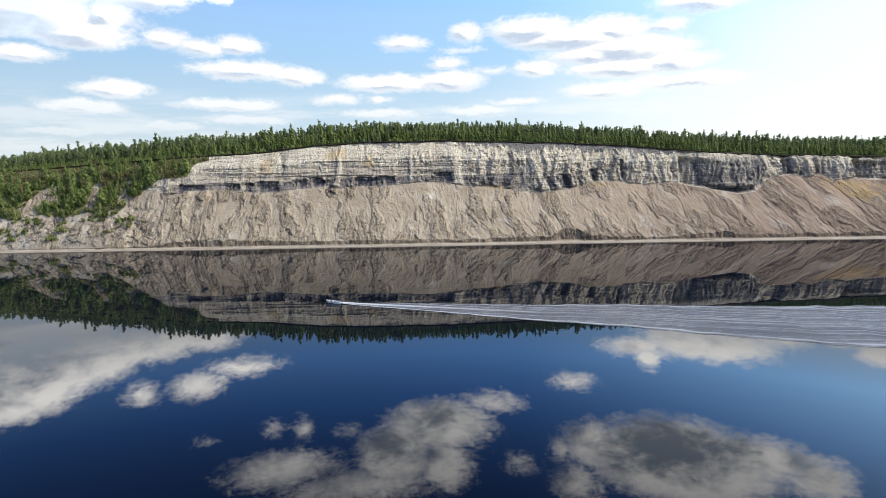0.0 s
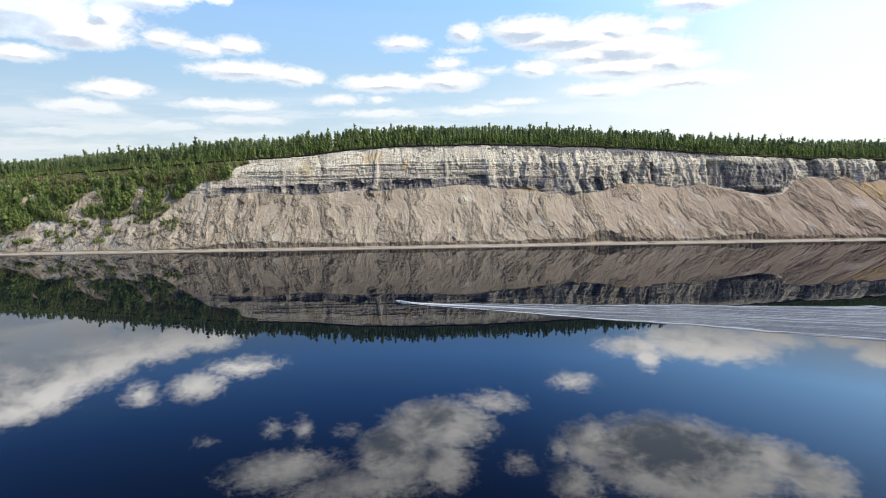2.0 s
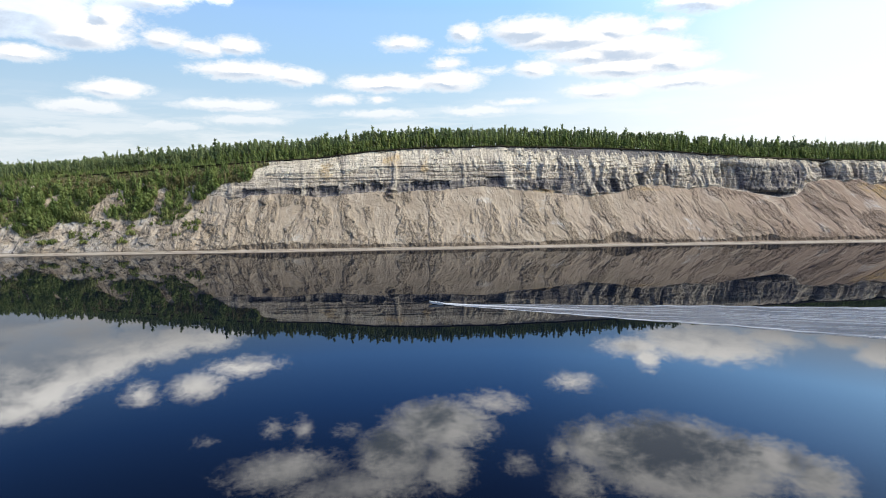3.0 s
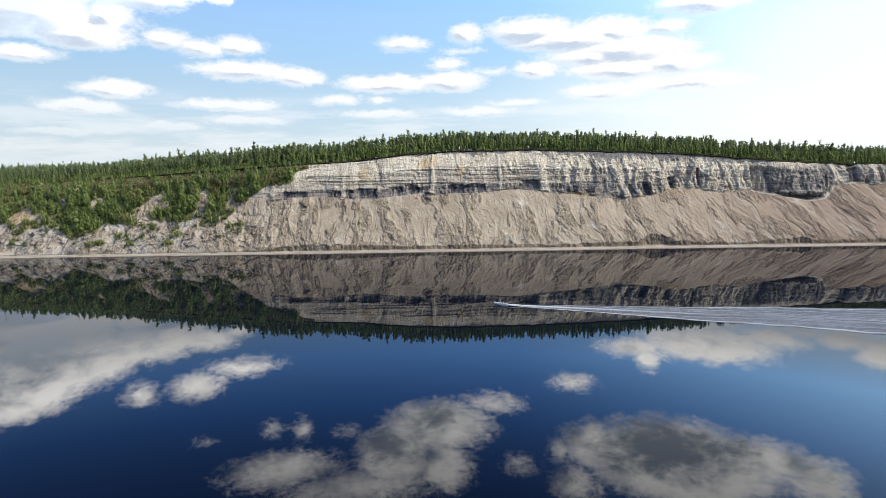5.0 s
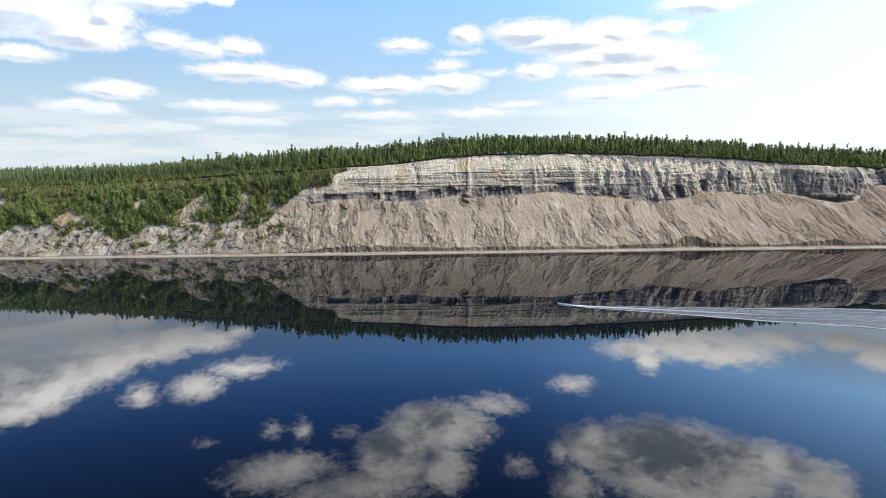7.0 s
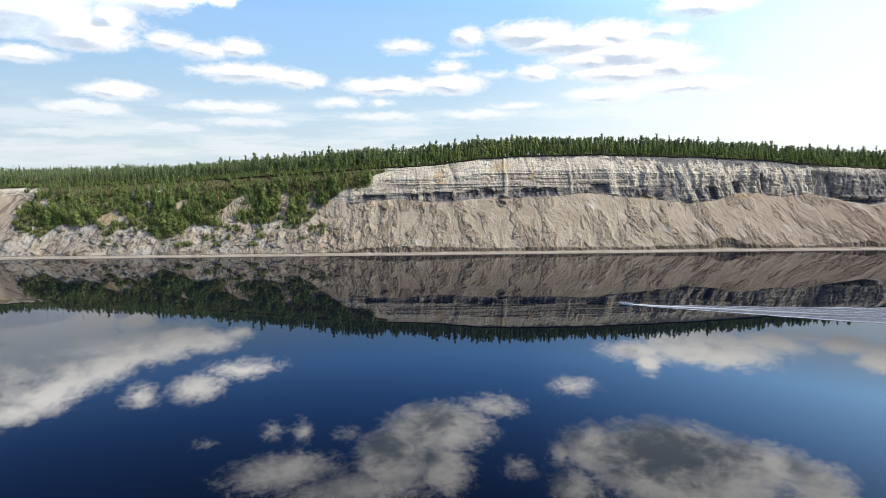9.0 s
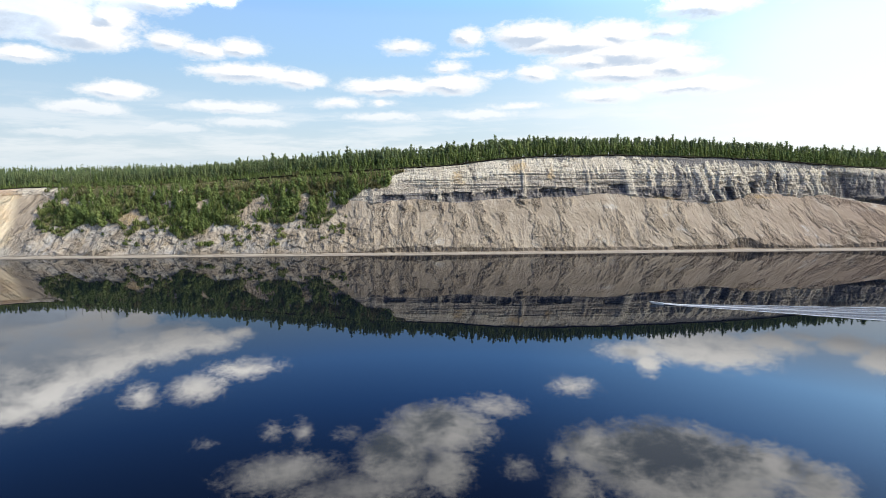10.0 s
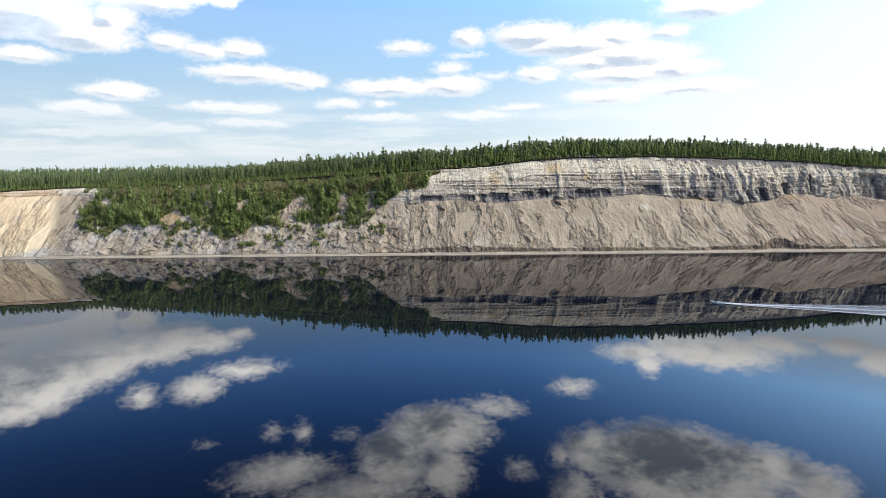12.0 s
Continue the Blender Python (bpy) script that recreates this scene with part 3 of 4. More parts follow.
def grass_cover(x, z):
    """0 on bare sand, 1 where bushes and grass hold the overgrown slope."""
    low = np.interp(x, [-374, -366, -358, -350, -339, -335, -328, -317, -308, -301, -293, -286, -277, -268, -261, -255, -242, -236, -229, -220, -208, -201, -198, -187, -179, -174, -168, -160],
                    [36, 30, 15, 14, 10.6, 15, 17.4, 16.7, 18, 10.5, 15, 16.6, 13, 7.5, 11, 13, 16, 18, 19, 18, 17, 19, 18, 16, 23, 28, 34, 38]) + (fbm(x / 4, z / 6, 113) - 0.5) * 3.5
    g = step01(-0.8, 1.2, z - low) * step01(-376, -368, x + 16 * (fbm(x / 9, z / 6, 117) - 0.5))
    g = g * step01(1.0, -1.0, x - corner_x(z) + 11.0 * (fbm(x / 5, z / 4, 118) - 0.5))
    g = g * step01(0.30, 0.38, fbm(x / 8 + 3, z / 5, 115) + 0.25 * step01(34, 44, z))
    for bx, bz, rx, rz in BARE:
        d = np.hypot((x - bx) / rx, (z - bz) / rz) + (fbm(x / 4, z / 4, 127) - 0.5) * 0.9
        g = g * step01(0.7, 1.05, d)
    return g


def teeth(u, drop=0.16):
    """Slow rise and sudden drop: overlapping sheets of sand seen from the side."""
    f = u - np.floor(u)
    return np.where(f < drop, 1 - f / drop, (f - drop) / (1 - drop))


def plates(u, v, seed):
    """Broken slabs: a level for each cell of an uneven grid, with sharp edges between, -0.5 to 0.5."""
    tab = lattice(seed)
    a = np.floor(u).astype(int)
    b = np.floor(v + 7 * tab[a & 255, 17]).astype(int)
    return tab[a & 255, b & 255] - 0.5


def fan_flat(x, z):
    return (fbm(x / 14, z / 9, 101) - 0.5) * 3.0


def bank_columns(xs):
    """Rows of the bank from the river bed up to the rim, for each x: beach, talus and face as (x, y, z) grids, and
    where each kind of ground and the painted shade shows.
    """
    x = xs[:, None]
    sy, by, bz, ry, rz = (q(xs)[:, None] for q in (shore_y, base_y, base_z, rim_y, rim_z))
    bare = 1 - green(x)
    toe_y, toe_z = sy + 3.4, 0.8 + 0 * x
    # beach: from the bed under water to the toe
    s = np.linspace(0, 1, 16)[None, :]
    yb = sy - 10 + (toe_y - sy + 10) * s
    zb = np.interp(s, [0, 0.60, 0.68, 0.85, 1], [-2.5, -0.1, 0.15, 0.5, 1.0]) + (fbm(x / 5, s * 3, 17) - 0.5) * 0.25 * s
    beach = np.stack([x + 0 * s, yb, zb], -1)
    # talus: a ragged little scarp at the toe, then the long slope: smooth fans between tattered patches
    s = np.concatenate([np.linspace(0, 0.2, 20), np.linspace(0.2, 1, 76)[1:]])[None, :]
    zt = toe_z + (bz - toe_z) * s
    even = np.interp(xs, BASE_X, BASE_Z)[:, None]
    run = np.clip((zt - toe_z) / (even - toe_z), 0, 1.06)
    yt = toe_y + (by - toe_y) * run ** 1.08
    slant = np.interp(x, [-400, -150, -60, 60, 140, 300], [0.05, 0.08, 0.14, 0.30, 0.44, 0.55])
    fall = x - slant * (32 - zt) + 9.0 * (fbm(x / 13, zt / 15, 33) - 0.5)
    tatter = step01(0.47, 0.62, fbm(fall / 6, zt / 10, 35) + 0.10 * step01(9, 3, zt) + 0.05 * step01(215, 245, x))
    fine_tatter = tatter * step01(0.42, 0.58, fbm(fall / 2.5, zt / 7, 36))
    fan = fbm(x / 26, zt / 60, 43) - 0.5
    chute = ridge(fall / 13, zt / 80, 44, 2) - 0.6
    warp = fbm(fall / 5, zt / 7, 37)
    sheets = teeth(-fall / 3.4 + 3.2 * warp) - 0.5
    slabs = plates(fall / 2.1 + 3.0 * warp, zt / 3.2 + 3.0 * warp, 38)
    slivers = plates(fall / 0.95 + 3.0 * warp, zt / 1.9 + 2.0 * fbm(fall / 2, zt / 3, 41), 42)
    chips = crust(fall / 2.6, zt / 2.4, 57, 5)
    crack = step01(0.90, 0.985, ridge(fall / 6 + 0.5 * plates(fall / 3, zt / 3, 40), zt / 26, 39, 2)) * step01(0.46, 0.60, fbm(x / 9, zt / 7, 45))
    fade = step01(0, 0.08, s) * (1 - 0.7 * step01(0.94, 1.0, s))
    relief = fan * 2.4 + chute * 0.6 + sheets * (0.03 + 0.15 * tatter) + slabs * (0.30 + 0.50 * tatter) + slivers * (0.34 + 0.60 * fine_tatter) + chips * (0.12 + 0.7 * fine_tatter) - crack * 0.5 + (fbm(x / 1.5, zt / 1.5, 47) - 0.5) * (0.2 + 0.4 * fine_tatter)
    # grey gullied spurs below the overgrown slope
    wild = green(x) * (1 - step01(15, 25, zt))
    lean = x - 0.9 * zt + 9 * (fbm(x / 15, zt / 12, 52) - 0.5)
    spurs = 3.2 * (np.abs(2 * fbm(lean / 19, zt / 60, 54, 2) - 1) - 0.3) + 2.2 * (np.abs(2 * fbm(lean / 6.5 + 0.06 * zt, zt / 20, 56, 2) - 1) - 0.3) + plates(lean / 3.2 + 3 * fbm(x / 6, zt / 5, 58), (zt + 0.4 * x) / 3.0, 58) * 1.5 + crust(x / 5 + zt / 8, zt / 4, 59, 5) * 1.6 + (fbm(x / 1.8, zt / 1.8, 61) - 0.5) * 1.1
    relief = relief * (1 - 0.7 * wild) + spurs * wild
    for cx, cz, rx, rz_, out in CLODS:
        relief = relief + out * step01(1.1, 0.5, np.hypot((x - cx) / rx, (zt - cz) / rz_) + (fbm(x / 2, zt / 2, 63) - 0.5) * 0.9)
    yt = yt - fade * relief
    tall = np.interp(xs, [-420, -190, -160, -140, -104, -92, -30, 20, 60, 66, 70, 78, 84, 100, 135, 142, 166, 172, 300], [0.3, 0.4, 1.0, 3.4, 3.2, 2.4, 2.2, 2.0, 2.6, 5.4, 6.4, 5.6, 2.6, 1.8, 1.6, 3.4, 3.2, 2.0, 2.6])
    tall = (tall * (0.45 + 1.1 * fbm(xs / 4.5, 0.3, 23, 5, 0.62)))[:, None]
    cut_z = toe_z + tall
    cut_y = toe_y + (by - toe_y) * np.clip(tall / (even - toe_z), 0, 1) ** 1.08
    nick = (ridge(x / 2.6, zt / 9, 25, 3) - 0.6) * 1.5 + (fbm(x / 0.9, zt / 1.2, 26) - 0.5) * 0.8
    scarp = step01(0.25, -0.25, zt - cut_z) * step01(0.0, 0.012, s)
    yt = yt + scarp * (cut_y - 0.25 * (cut_z - zt) - nick - yt)
    talus = np.stack([x + 0 * s, yt, zt], -1)
    # face: undercut damp bed, steep layered wall, softer top slope
    s = np.linspace(0, 1, 92)[None, :]
    zf = bz + (rz - bz) * s
    yf = by + (ry - by) * np.interp(s, [0, 0.10, 0.2, 0.62, 0.85, 1.0], [0.0, 0.10, 0.13, 0.42, 0.80, 1.0])
    hollow = 0.0 * (x + s)
    for mid, half, z0, z1, deep in HOLLOWS:
        d = np.maximum(np.abs(x - mid) / half, np.abs(zf - (z0 + z1) / 2) / ((z1 - z0) / 2)) + (fbm(x / 2.6, zf / 1.3, 53) - 0.5) * 0.55
        hollow = np.maximum(hollow, deep * step01(1.02, 0.86, d))
    hollow = hollow * step01(0.0, 0.04, s)
    alcove = step01(147, 153, x) * step01(208, 201, x)
    bays = alcove + step01(217, 220, x) * step01(232, 229, x) + 0.7 * step01(238, 242, x) * step01(254, 248, x) + 0.9 * step01(264, 269, x) * step01(330, 300, x)
    right = step01(95, 145, x)
    wx = x + 3.0 * (fbm(x / 12, zf / 9, 60) - 0.5)
    pillar = (teeth(-(x + 0.2 * (rz - zf)) / 9.5 + 1.5 * fbm(x / 14, zf / 20, 66), 0.3) - 0.5) * step01(5, 30, x) * (1 - 0.8 * step01(0.72, 0.9, s))
    rib = ridge(wx / 12.0, zf / 45, 67, 2) - 0.6
    flute = teeth(-(wx + 0.25 * (rz - zf)) / 4.4 + 2.6 * fbm(x / 7, zf / 10, 71), 0.2) - 0.5
    small_flute = teeth(-(wx + 0.25 * (rz - zf)) / 1.7 + 2.6 * fbm(x / 4, zf / 4, 72), 0.3) - 0.5
    torn = step01(0.42, 0.60, fbm(x / 9, zf / 8, 69) + 0.10 * right + 0.10 * step01(10, 40, x))
    beds = fbm(x / 60, (zf + 1.5 * fbm(x / 30, 0.5, 74)) / 0.9, 73, 3) - 0.5
    lam = step01(36, 39, zf) * step01(50, 46, zf) * step01(-150, -128, x) * step01(28, 8, x)
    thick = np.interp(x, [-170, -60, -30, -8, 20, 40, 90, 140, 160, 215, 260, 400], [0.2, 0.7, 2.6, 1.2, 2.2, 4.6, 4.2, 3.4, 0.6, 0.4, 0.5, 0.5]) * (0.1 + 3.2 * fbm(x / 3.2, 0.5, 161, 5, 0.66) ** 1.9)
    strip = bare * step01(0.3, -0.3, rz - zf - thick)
    fade = step01(0.0, 0.05, s) * (1 - step01(0.93, 1.0, s)) * (1 - 0.85 * strip)
    soft = step01(0.62, 0.85, s)
    spill = 0.0 * (x + s)
    for sx, half in SPILLS:
        way_down = sx + 0.35 * (rz - zf) * step01(-40, 40, sx) + 2.0 * (fbm(zf / 5, sx, 76) - 0.5)
        spill = np.maximum(spill, step01(1.0, 0.5, np.abs(x - way_down) / (half * (0.6 + 0.6 * (1 - s))) + (fbm(x / 1.5, zf / 4, 78) - 0.5) * 0.6))
    hollow = hollow * (1 - 0.8 * spill * (x < 100))
    bumps = pillar * 2.4 * (1 - 0.8 * alcove) + rib * 2.6 * (0.5 + 0.5 * right) + flute * (0.15 + 0.9 * torn + 0.4 * right) * (1 - 0.6 * lam) * (1 - 0.6 * soft) + small_flute * 0.40 * torn * (1 - 0.7 * lam) + beds * (0.7 + 1.5 * lam) * (1 - soft) * (1 - 0.7 * alcove)
    bumps = bumps + crust(wx / 4.5, zf / 2.6, 75, 6) * (0.5 + 0.8 * torn) * (1 - 0.5 * lam) * (1 - 0.7 * alcove) * (1 - 0.5 * right) + crust(x / 2.0, zf / 1.5, 87, 4) * (0.25 + 0.6 * soft * torn) + (fbm(x / 1.2, zf / 0.8, 79, 3) - 0.5) * 0.6 + (fbm(x / 24, zf / 60, 83) - 0.5) * 3.0
    joint = fbm(x / 6, zf / 6, 64)
    bumps = bumps + plates(wx / 3.1 + 1.6 * joint, zf / 2.6 + 1.2 * joint, 62) * (0.35 + 0.9 * torn) * (1 - 0.4 * lam) * (1 - 0.75 * alcove) * (1 - 0.5 * right) + plates(x / 1.25 + 1.8 * joint, zf / 1.7 + joint, 65) * (0.2 + 0.75 * torn)
    bumps = bumps * (1 - 0.5 * spill) + spill * 0.9
    for cx, cz, rx, rz_, out in CLODS:
        bumps = bumps + out * step01(1.1, 0.5, np.hypot((x - cx) / rx, (zf - cz) / rz_) + (fbm(x / 2, zf / 2, 63) - 0.5) * 0.9)
    yf = yf - bare * fade * bumps - (1 - bare) * fade * fan_flat(x, zf)
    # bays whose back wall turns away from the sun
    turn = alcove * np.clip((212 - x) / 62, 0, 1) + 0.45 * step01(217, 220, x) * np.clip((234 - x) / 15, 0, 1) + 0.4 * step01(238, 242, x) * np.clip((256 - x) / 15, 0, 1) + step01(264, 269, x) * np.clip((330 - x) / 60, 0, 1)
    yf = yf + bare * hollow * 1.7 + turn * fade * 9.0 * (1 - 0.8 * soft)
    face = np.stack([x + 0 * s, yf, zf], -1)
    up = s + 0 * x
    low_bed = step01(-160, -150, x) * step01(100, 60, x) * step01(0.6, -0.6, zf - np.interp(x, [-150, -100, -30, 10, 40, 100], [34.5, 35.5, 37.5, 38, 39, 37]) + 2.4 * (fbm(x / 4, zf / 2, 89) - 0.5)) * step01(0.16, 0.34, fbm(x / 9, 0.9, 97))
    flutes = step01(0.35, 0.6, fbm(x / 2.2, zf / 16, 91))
    # shade in the bays and beside two pillars, put into the wall colour
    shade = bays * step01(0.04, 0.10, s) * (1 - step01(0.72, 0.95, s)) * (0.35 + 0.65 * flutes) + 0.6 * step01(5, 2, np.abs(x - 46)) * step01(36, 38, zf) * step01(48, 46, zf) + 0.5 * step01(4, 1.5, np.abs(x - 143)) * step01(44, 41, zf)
    damp_and_shade = bare * np.clip(hollow * 0.85 + 0.78 * low_bed + 0.95 * shade, 0, 1) * (1 - 0.9 * spill)
    beach[:, -1] = talus[:, 0]
    face[:, 0] = talus[:, -1]
    tg = grass_cover(talus[..., 0], talus[..., 2])
    fg = grass_cover(face[..., 0], face[..., 2])
    return beach, talus, face, (("grass", tg), ("fall", fall), ("scarp", scarp + 0 * zt), ("tatter", tatter), ("wild", wild * step01(-178, -212, x))), (("grass", fg), ("up", up), ("damp_and_shade", damp_and_shade), ("strip", strip + 0 * up), ("lam", lam + 0 * up), ("spill", spill))


def ochre(x, z):
    """Iron-stained patches of sand: by x, z and half sizes."""
    got = 0.0 * x
    for ox, oz, rx, rz in ((-64, 51, 8, 4), (-104, 44, 4, 5), (-43, 47, 3, 6), (-306, 22, 8, 6), (250, 29, 14, 3.5), (262, 25, 12, 5), (285, 27, 20, 4), (-345, 32, 8, 4), (-395, 34, 12, 2.5), (30, 31, 10, 1.2), (95, 31, 12, 1.2)):
        d = np.hypot((x - ox) / rx, (z - oz) / rz) + (fbm(x / 5, z / 3, 181) - 0.5) * 2.2
        got = np.maximum(got, 0.7 * step01(1.2, 0.2, d))
    return got


fine_x = np.arange(-440, 330.01, 0.42)
bank_x = np.concatenate([np.linspace(-4000, -545, 90), np.arange(-540, -441, 1.2), fine_x, np.arange(331, 440, 1.2), np.linspace(446, 4000, 90)])
beach, talus, face, talus_marks, face_marks = bank_columns(bank_x)
bluff = tagged(new("bluff"), "high layered sand and silt river bluff with eroded face", "bluff", kind="structure")
for name, g, mat, label, attrs in (
        ("beach", beach, M_BEACH, "narrow strip of pale beach sand at the waterline", ()),
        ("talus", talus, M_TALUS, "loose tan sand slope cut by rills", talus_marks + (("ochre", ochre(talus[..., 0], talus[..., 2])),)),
        ("cliff_face", face, M_FACE, "layered grey and pale silt wall with damp bed and painted shade in hollows", face_marks + (("ochre", ochre(face[..., 0], face[..., 2])),))):
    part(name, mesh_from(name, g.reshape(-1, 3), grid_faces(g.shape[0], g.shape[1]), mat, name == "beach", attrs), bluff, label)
talus_grass, face_grass = talus_marks[0][1], face_marks[0][1]


# ---- plateau behind the rim ----
def plateau_z(x, y):
    back = y - rim_y(x)
    swell = (fbm(x / 160 + 9, y / 160, 103, 3) - 0.5) * 9.0 * step01(10, 160, back)
    return rim_z(x) + swell + 0.028 * np.clip(back - 20, 0, 300) * step01(-150, -320, x)


back = np.concatenate([[0, 1, 2.5, 5], np.arange(9, 120, 6), np.geomspace(130, 4200, 26)])
px = np.concatenate([np.linspace(-4000, -545, 90), np.arange(-540, 440.01, 2.2), np.linspace(446, 4000, 90)])
gy = rim_y(px)[:, None] + back[None, :]
gx = px[:, None] + 0 * gy
gz = plateau_z(gx, gy) + (back[None, :] > 0) * (fbm(gx / 5, gy / 5, 107) - 0.5) * 0.7
ground = new("ground", mesh_from("ground", np.stack([gx, gy, gz], -1).reshape(-1, 3), grid_faces(*gy.shape), M_FLOOR, True))
tagged(ground, "mossy forest floor of the plateau above the bluff", "ground", kind="structure")

# ---- river ----
wx = np.linspace(-4400, 4400, 45)
wy = np.concatenate([np.linspace(-4400, 420, 40)])
WX, WY = np.meshgrid(wx, wy, indexing="ij")
river = new("water", mesh_from("water", np.stack([WX, WY, 0 * WX], -1).reshape(-1, 3), grid_faces(len(wx), len(wy)), M_WATER))
tagged(river, "still dark river water mirroring bluff and clouds", "river", kind="structure")


# ---- plants ----
def sprigs(rng, centres, sizes, out, rise=1.0):
    """One slim two-triangle sprig at each centre: pointing up and outwards, its broad side facing out."""
    n = len(centres)
    o = out / (np.linalg.norm(out, axis=1)[:, None] + 1e-6)
    a = o * 0.7 + np.array((0, 0, rise)) + rng.normal(0, 0.5, (n, 3))
    a /= np.linalg.norm(a, axis=1)[:, None]
    b = np.cross(a, o + rng.normal(0, 0.4, (n, 3)))
    b /= np.linalg.norm(b, axis=1)[:, None]
    s = np.asarray(sizes)[:, None]
    k = rng.uniform(0.40, 0.80, (n, 1))
    v = np.stack([centres - a * s * 0.8, centres + b * s * k - a * s * 0.2, centres + a * s, centres - b * s * k - a * s * 0.2], 1)
    f = np.arange(4 * n).reshape(n, 4)
    return v.reshape(-1, 3), f


def lumpy(rng, heights, radii, sides):
    """Leafy mass as rings of uneven radius, closed to a tip above and below."""
    rings = len(heights)
    ang = np.linspace(0, 2 * np.pi, sides, endpoint=False)[None, :] + rng.uniform(0, 6.28, (rings, 1)) * 0.15 + rng.normal(0, 0.18, (rings, sides))
    rad = np.asarray(radii)[:, None] * rng.uniform(0.62, 1.15, (rings, sides))
    step = (heights[-1] - heights[0]) / rings
    z = np.asarray(heights)[:, None] + rng.normal(0, 0.16, (rings, sides)) * step
    z[0], z[-1] = heights[0], heights[-1]
    v = np.stack([rad * np.cos(ang), rad * np.sin(ang), z], -1)
    i = np.arange(rings * sides).reshape(rings, sides)
    f = np.stack([i[:-1], np.roll(i, -1, 1)[:-1], np.roll(i, -1, 1)[1:], i[1:]], -1).reshape(-1, 4)
    return v.reshape(-1, 3), f


def joined(a, b):
    return np.concatenate([a[0], b[0]]), np.concatenate([a[1], b[1] + len(a[0])])


def clump(rng, at, r, tall, count, size, rise):
    """A tuft: a small uneven leafy core with sprigs standing off it on all sides."""
    z = at[2] + r * tall * np.array((-0.75, -0.1, 0.55))
    core = lumpy(rng, z, r * np.array((0.25, 0.72, 0.12)), 4)
    core = (core[0] + np.array((at[0], at[1], 0.0)), core[1])
    o = rng.normal(0, 1, (count, 3))
    o[:, 2] = o[:, 2] * 0.8 + 0.35
    o /= np.linalg.norm(o, axis=1)[:, None]
    c = np.asarray(at) + o * r * np.array((1, 1, tall)) * rng.uniform(0.55, 1.05, (count, 1))
    return joined(core, sprigs(rng, c, size * rng.uniform(0.6, 1.2, count), o, rise))


def pine_crown(rng, h, r, tufts, count, low=0.3, pointed=0.6, size=0.4):
    """Crown of a conifer: uneven tufts, wide below and narrow above, up to a ragged tip."""
    whole = None
    t = (np.arange(tufts) + rng.uniform(0.1, 0.9, tufts)) / tufts
    for k in range(tufts):
        env = r * (0.24 + 0.76 * (1 - t[k]) ** pointed) * (0.75 + 0.25 * min(1.0, t[k] * 4))
        a, off = rng.uniform(0, 6.28), env * rng.uniform(0.1, 0.55) * (1 - t[k]) ** 0.4
        at = (off * np.cos(a), off * np.sin(a), h * (low + (0.95 - low) * t[k]))
        rr = env * rng.uniform(0.62, 0.95)
        tall = max(0.8, 1.15 * h * (1 - low) / tufts / rr * 0.75)
        tuft = clump(rng, at, rr, tall, count, size * (0.7 + 0.3 * (1 - t[k])), 0.15)
        whole = tuft if whole is None else joined(whole, tuft)
    return whole


def stem(rng, h, r, sides=5, rings=4, bend=0.25):
    """A tapered, slightly bent trunk."""
    z = np.linspace(-0.6, h, rings)
    off = np.cumsum(rng.normal(0, bend / rings, (rings, 2)), 0)
    off -= off[0]
    ang = np.linspace(0, 2 * np.pi, sides, endpoint=False)
    rr = r * (1 - 0.92 * np.clip(z / h, 0, 1))
    v = np.stack([off[:, None, 0] + rr[:, None] * np.cos(ang), off[:, None, 1] + rr[:, None] * np.sin(ang), z[:, None] + 0 * ang], -1)
    i = np.arange(rings * sides).reshape(rings, sides)
    f = np.stack([i[:-1], np.roll(i, -1, 1)[:-1], np.roll(i, -1, 1)[1:], i[1:]], -1).reshape(-1, 4)
    return v.reshape(-1, 3), f


def bush_leaves(rng, h, r, tufts, count):
    """Several leafy leaders of unequal height from one root."""
    whole = None
    for k in range(tufts):
        a, off = rng.uniform(0, 6.28), r * np.sqrt(rng.uniform(0, 0.8))
        top = h * rng.uniform(0.5, 1.0) * (1 - 0.35 * (off / r) ** 2)
        rr = r * rng.uniform(0.32, 0.6)
        tuft = clump(rng, (off * np.cos(a), off * np.sin(a), top * 0.5), rr, max(0.8, 0.55 * top / rr), count, 0.085 * h + 0.05, 0.8)
        whole = tuft if whole is None else joined(whole, tuft)
    return whole


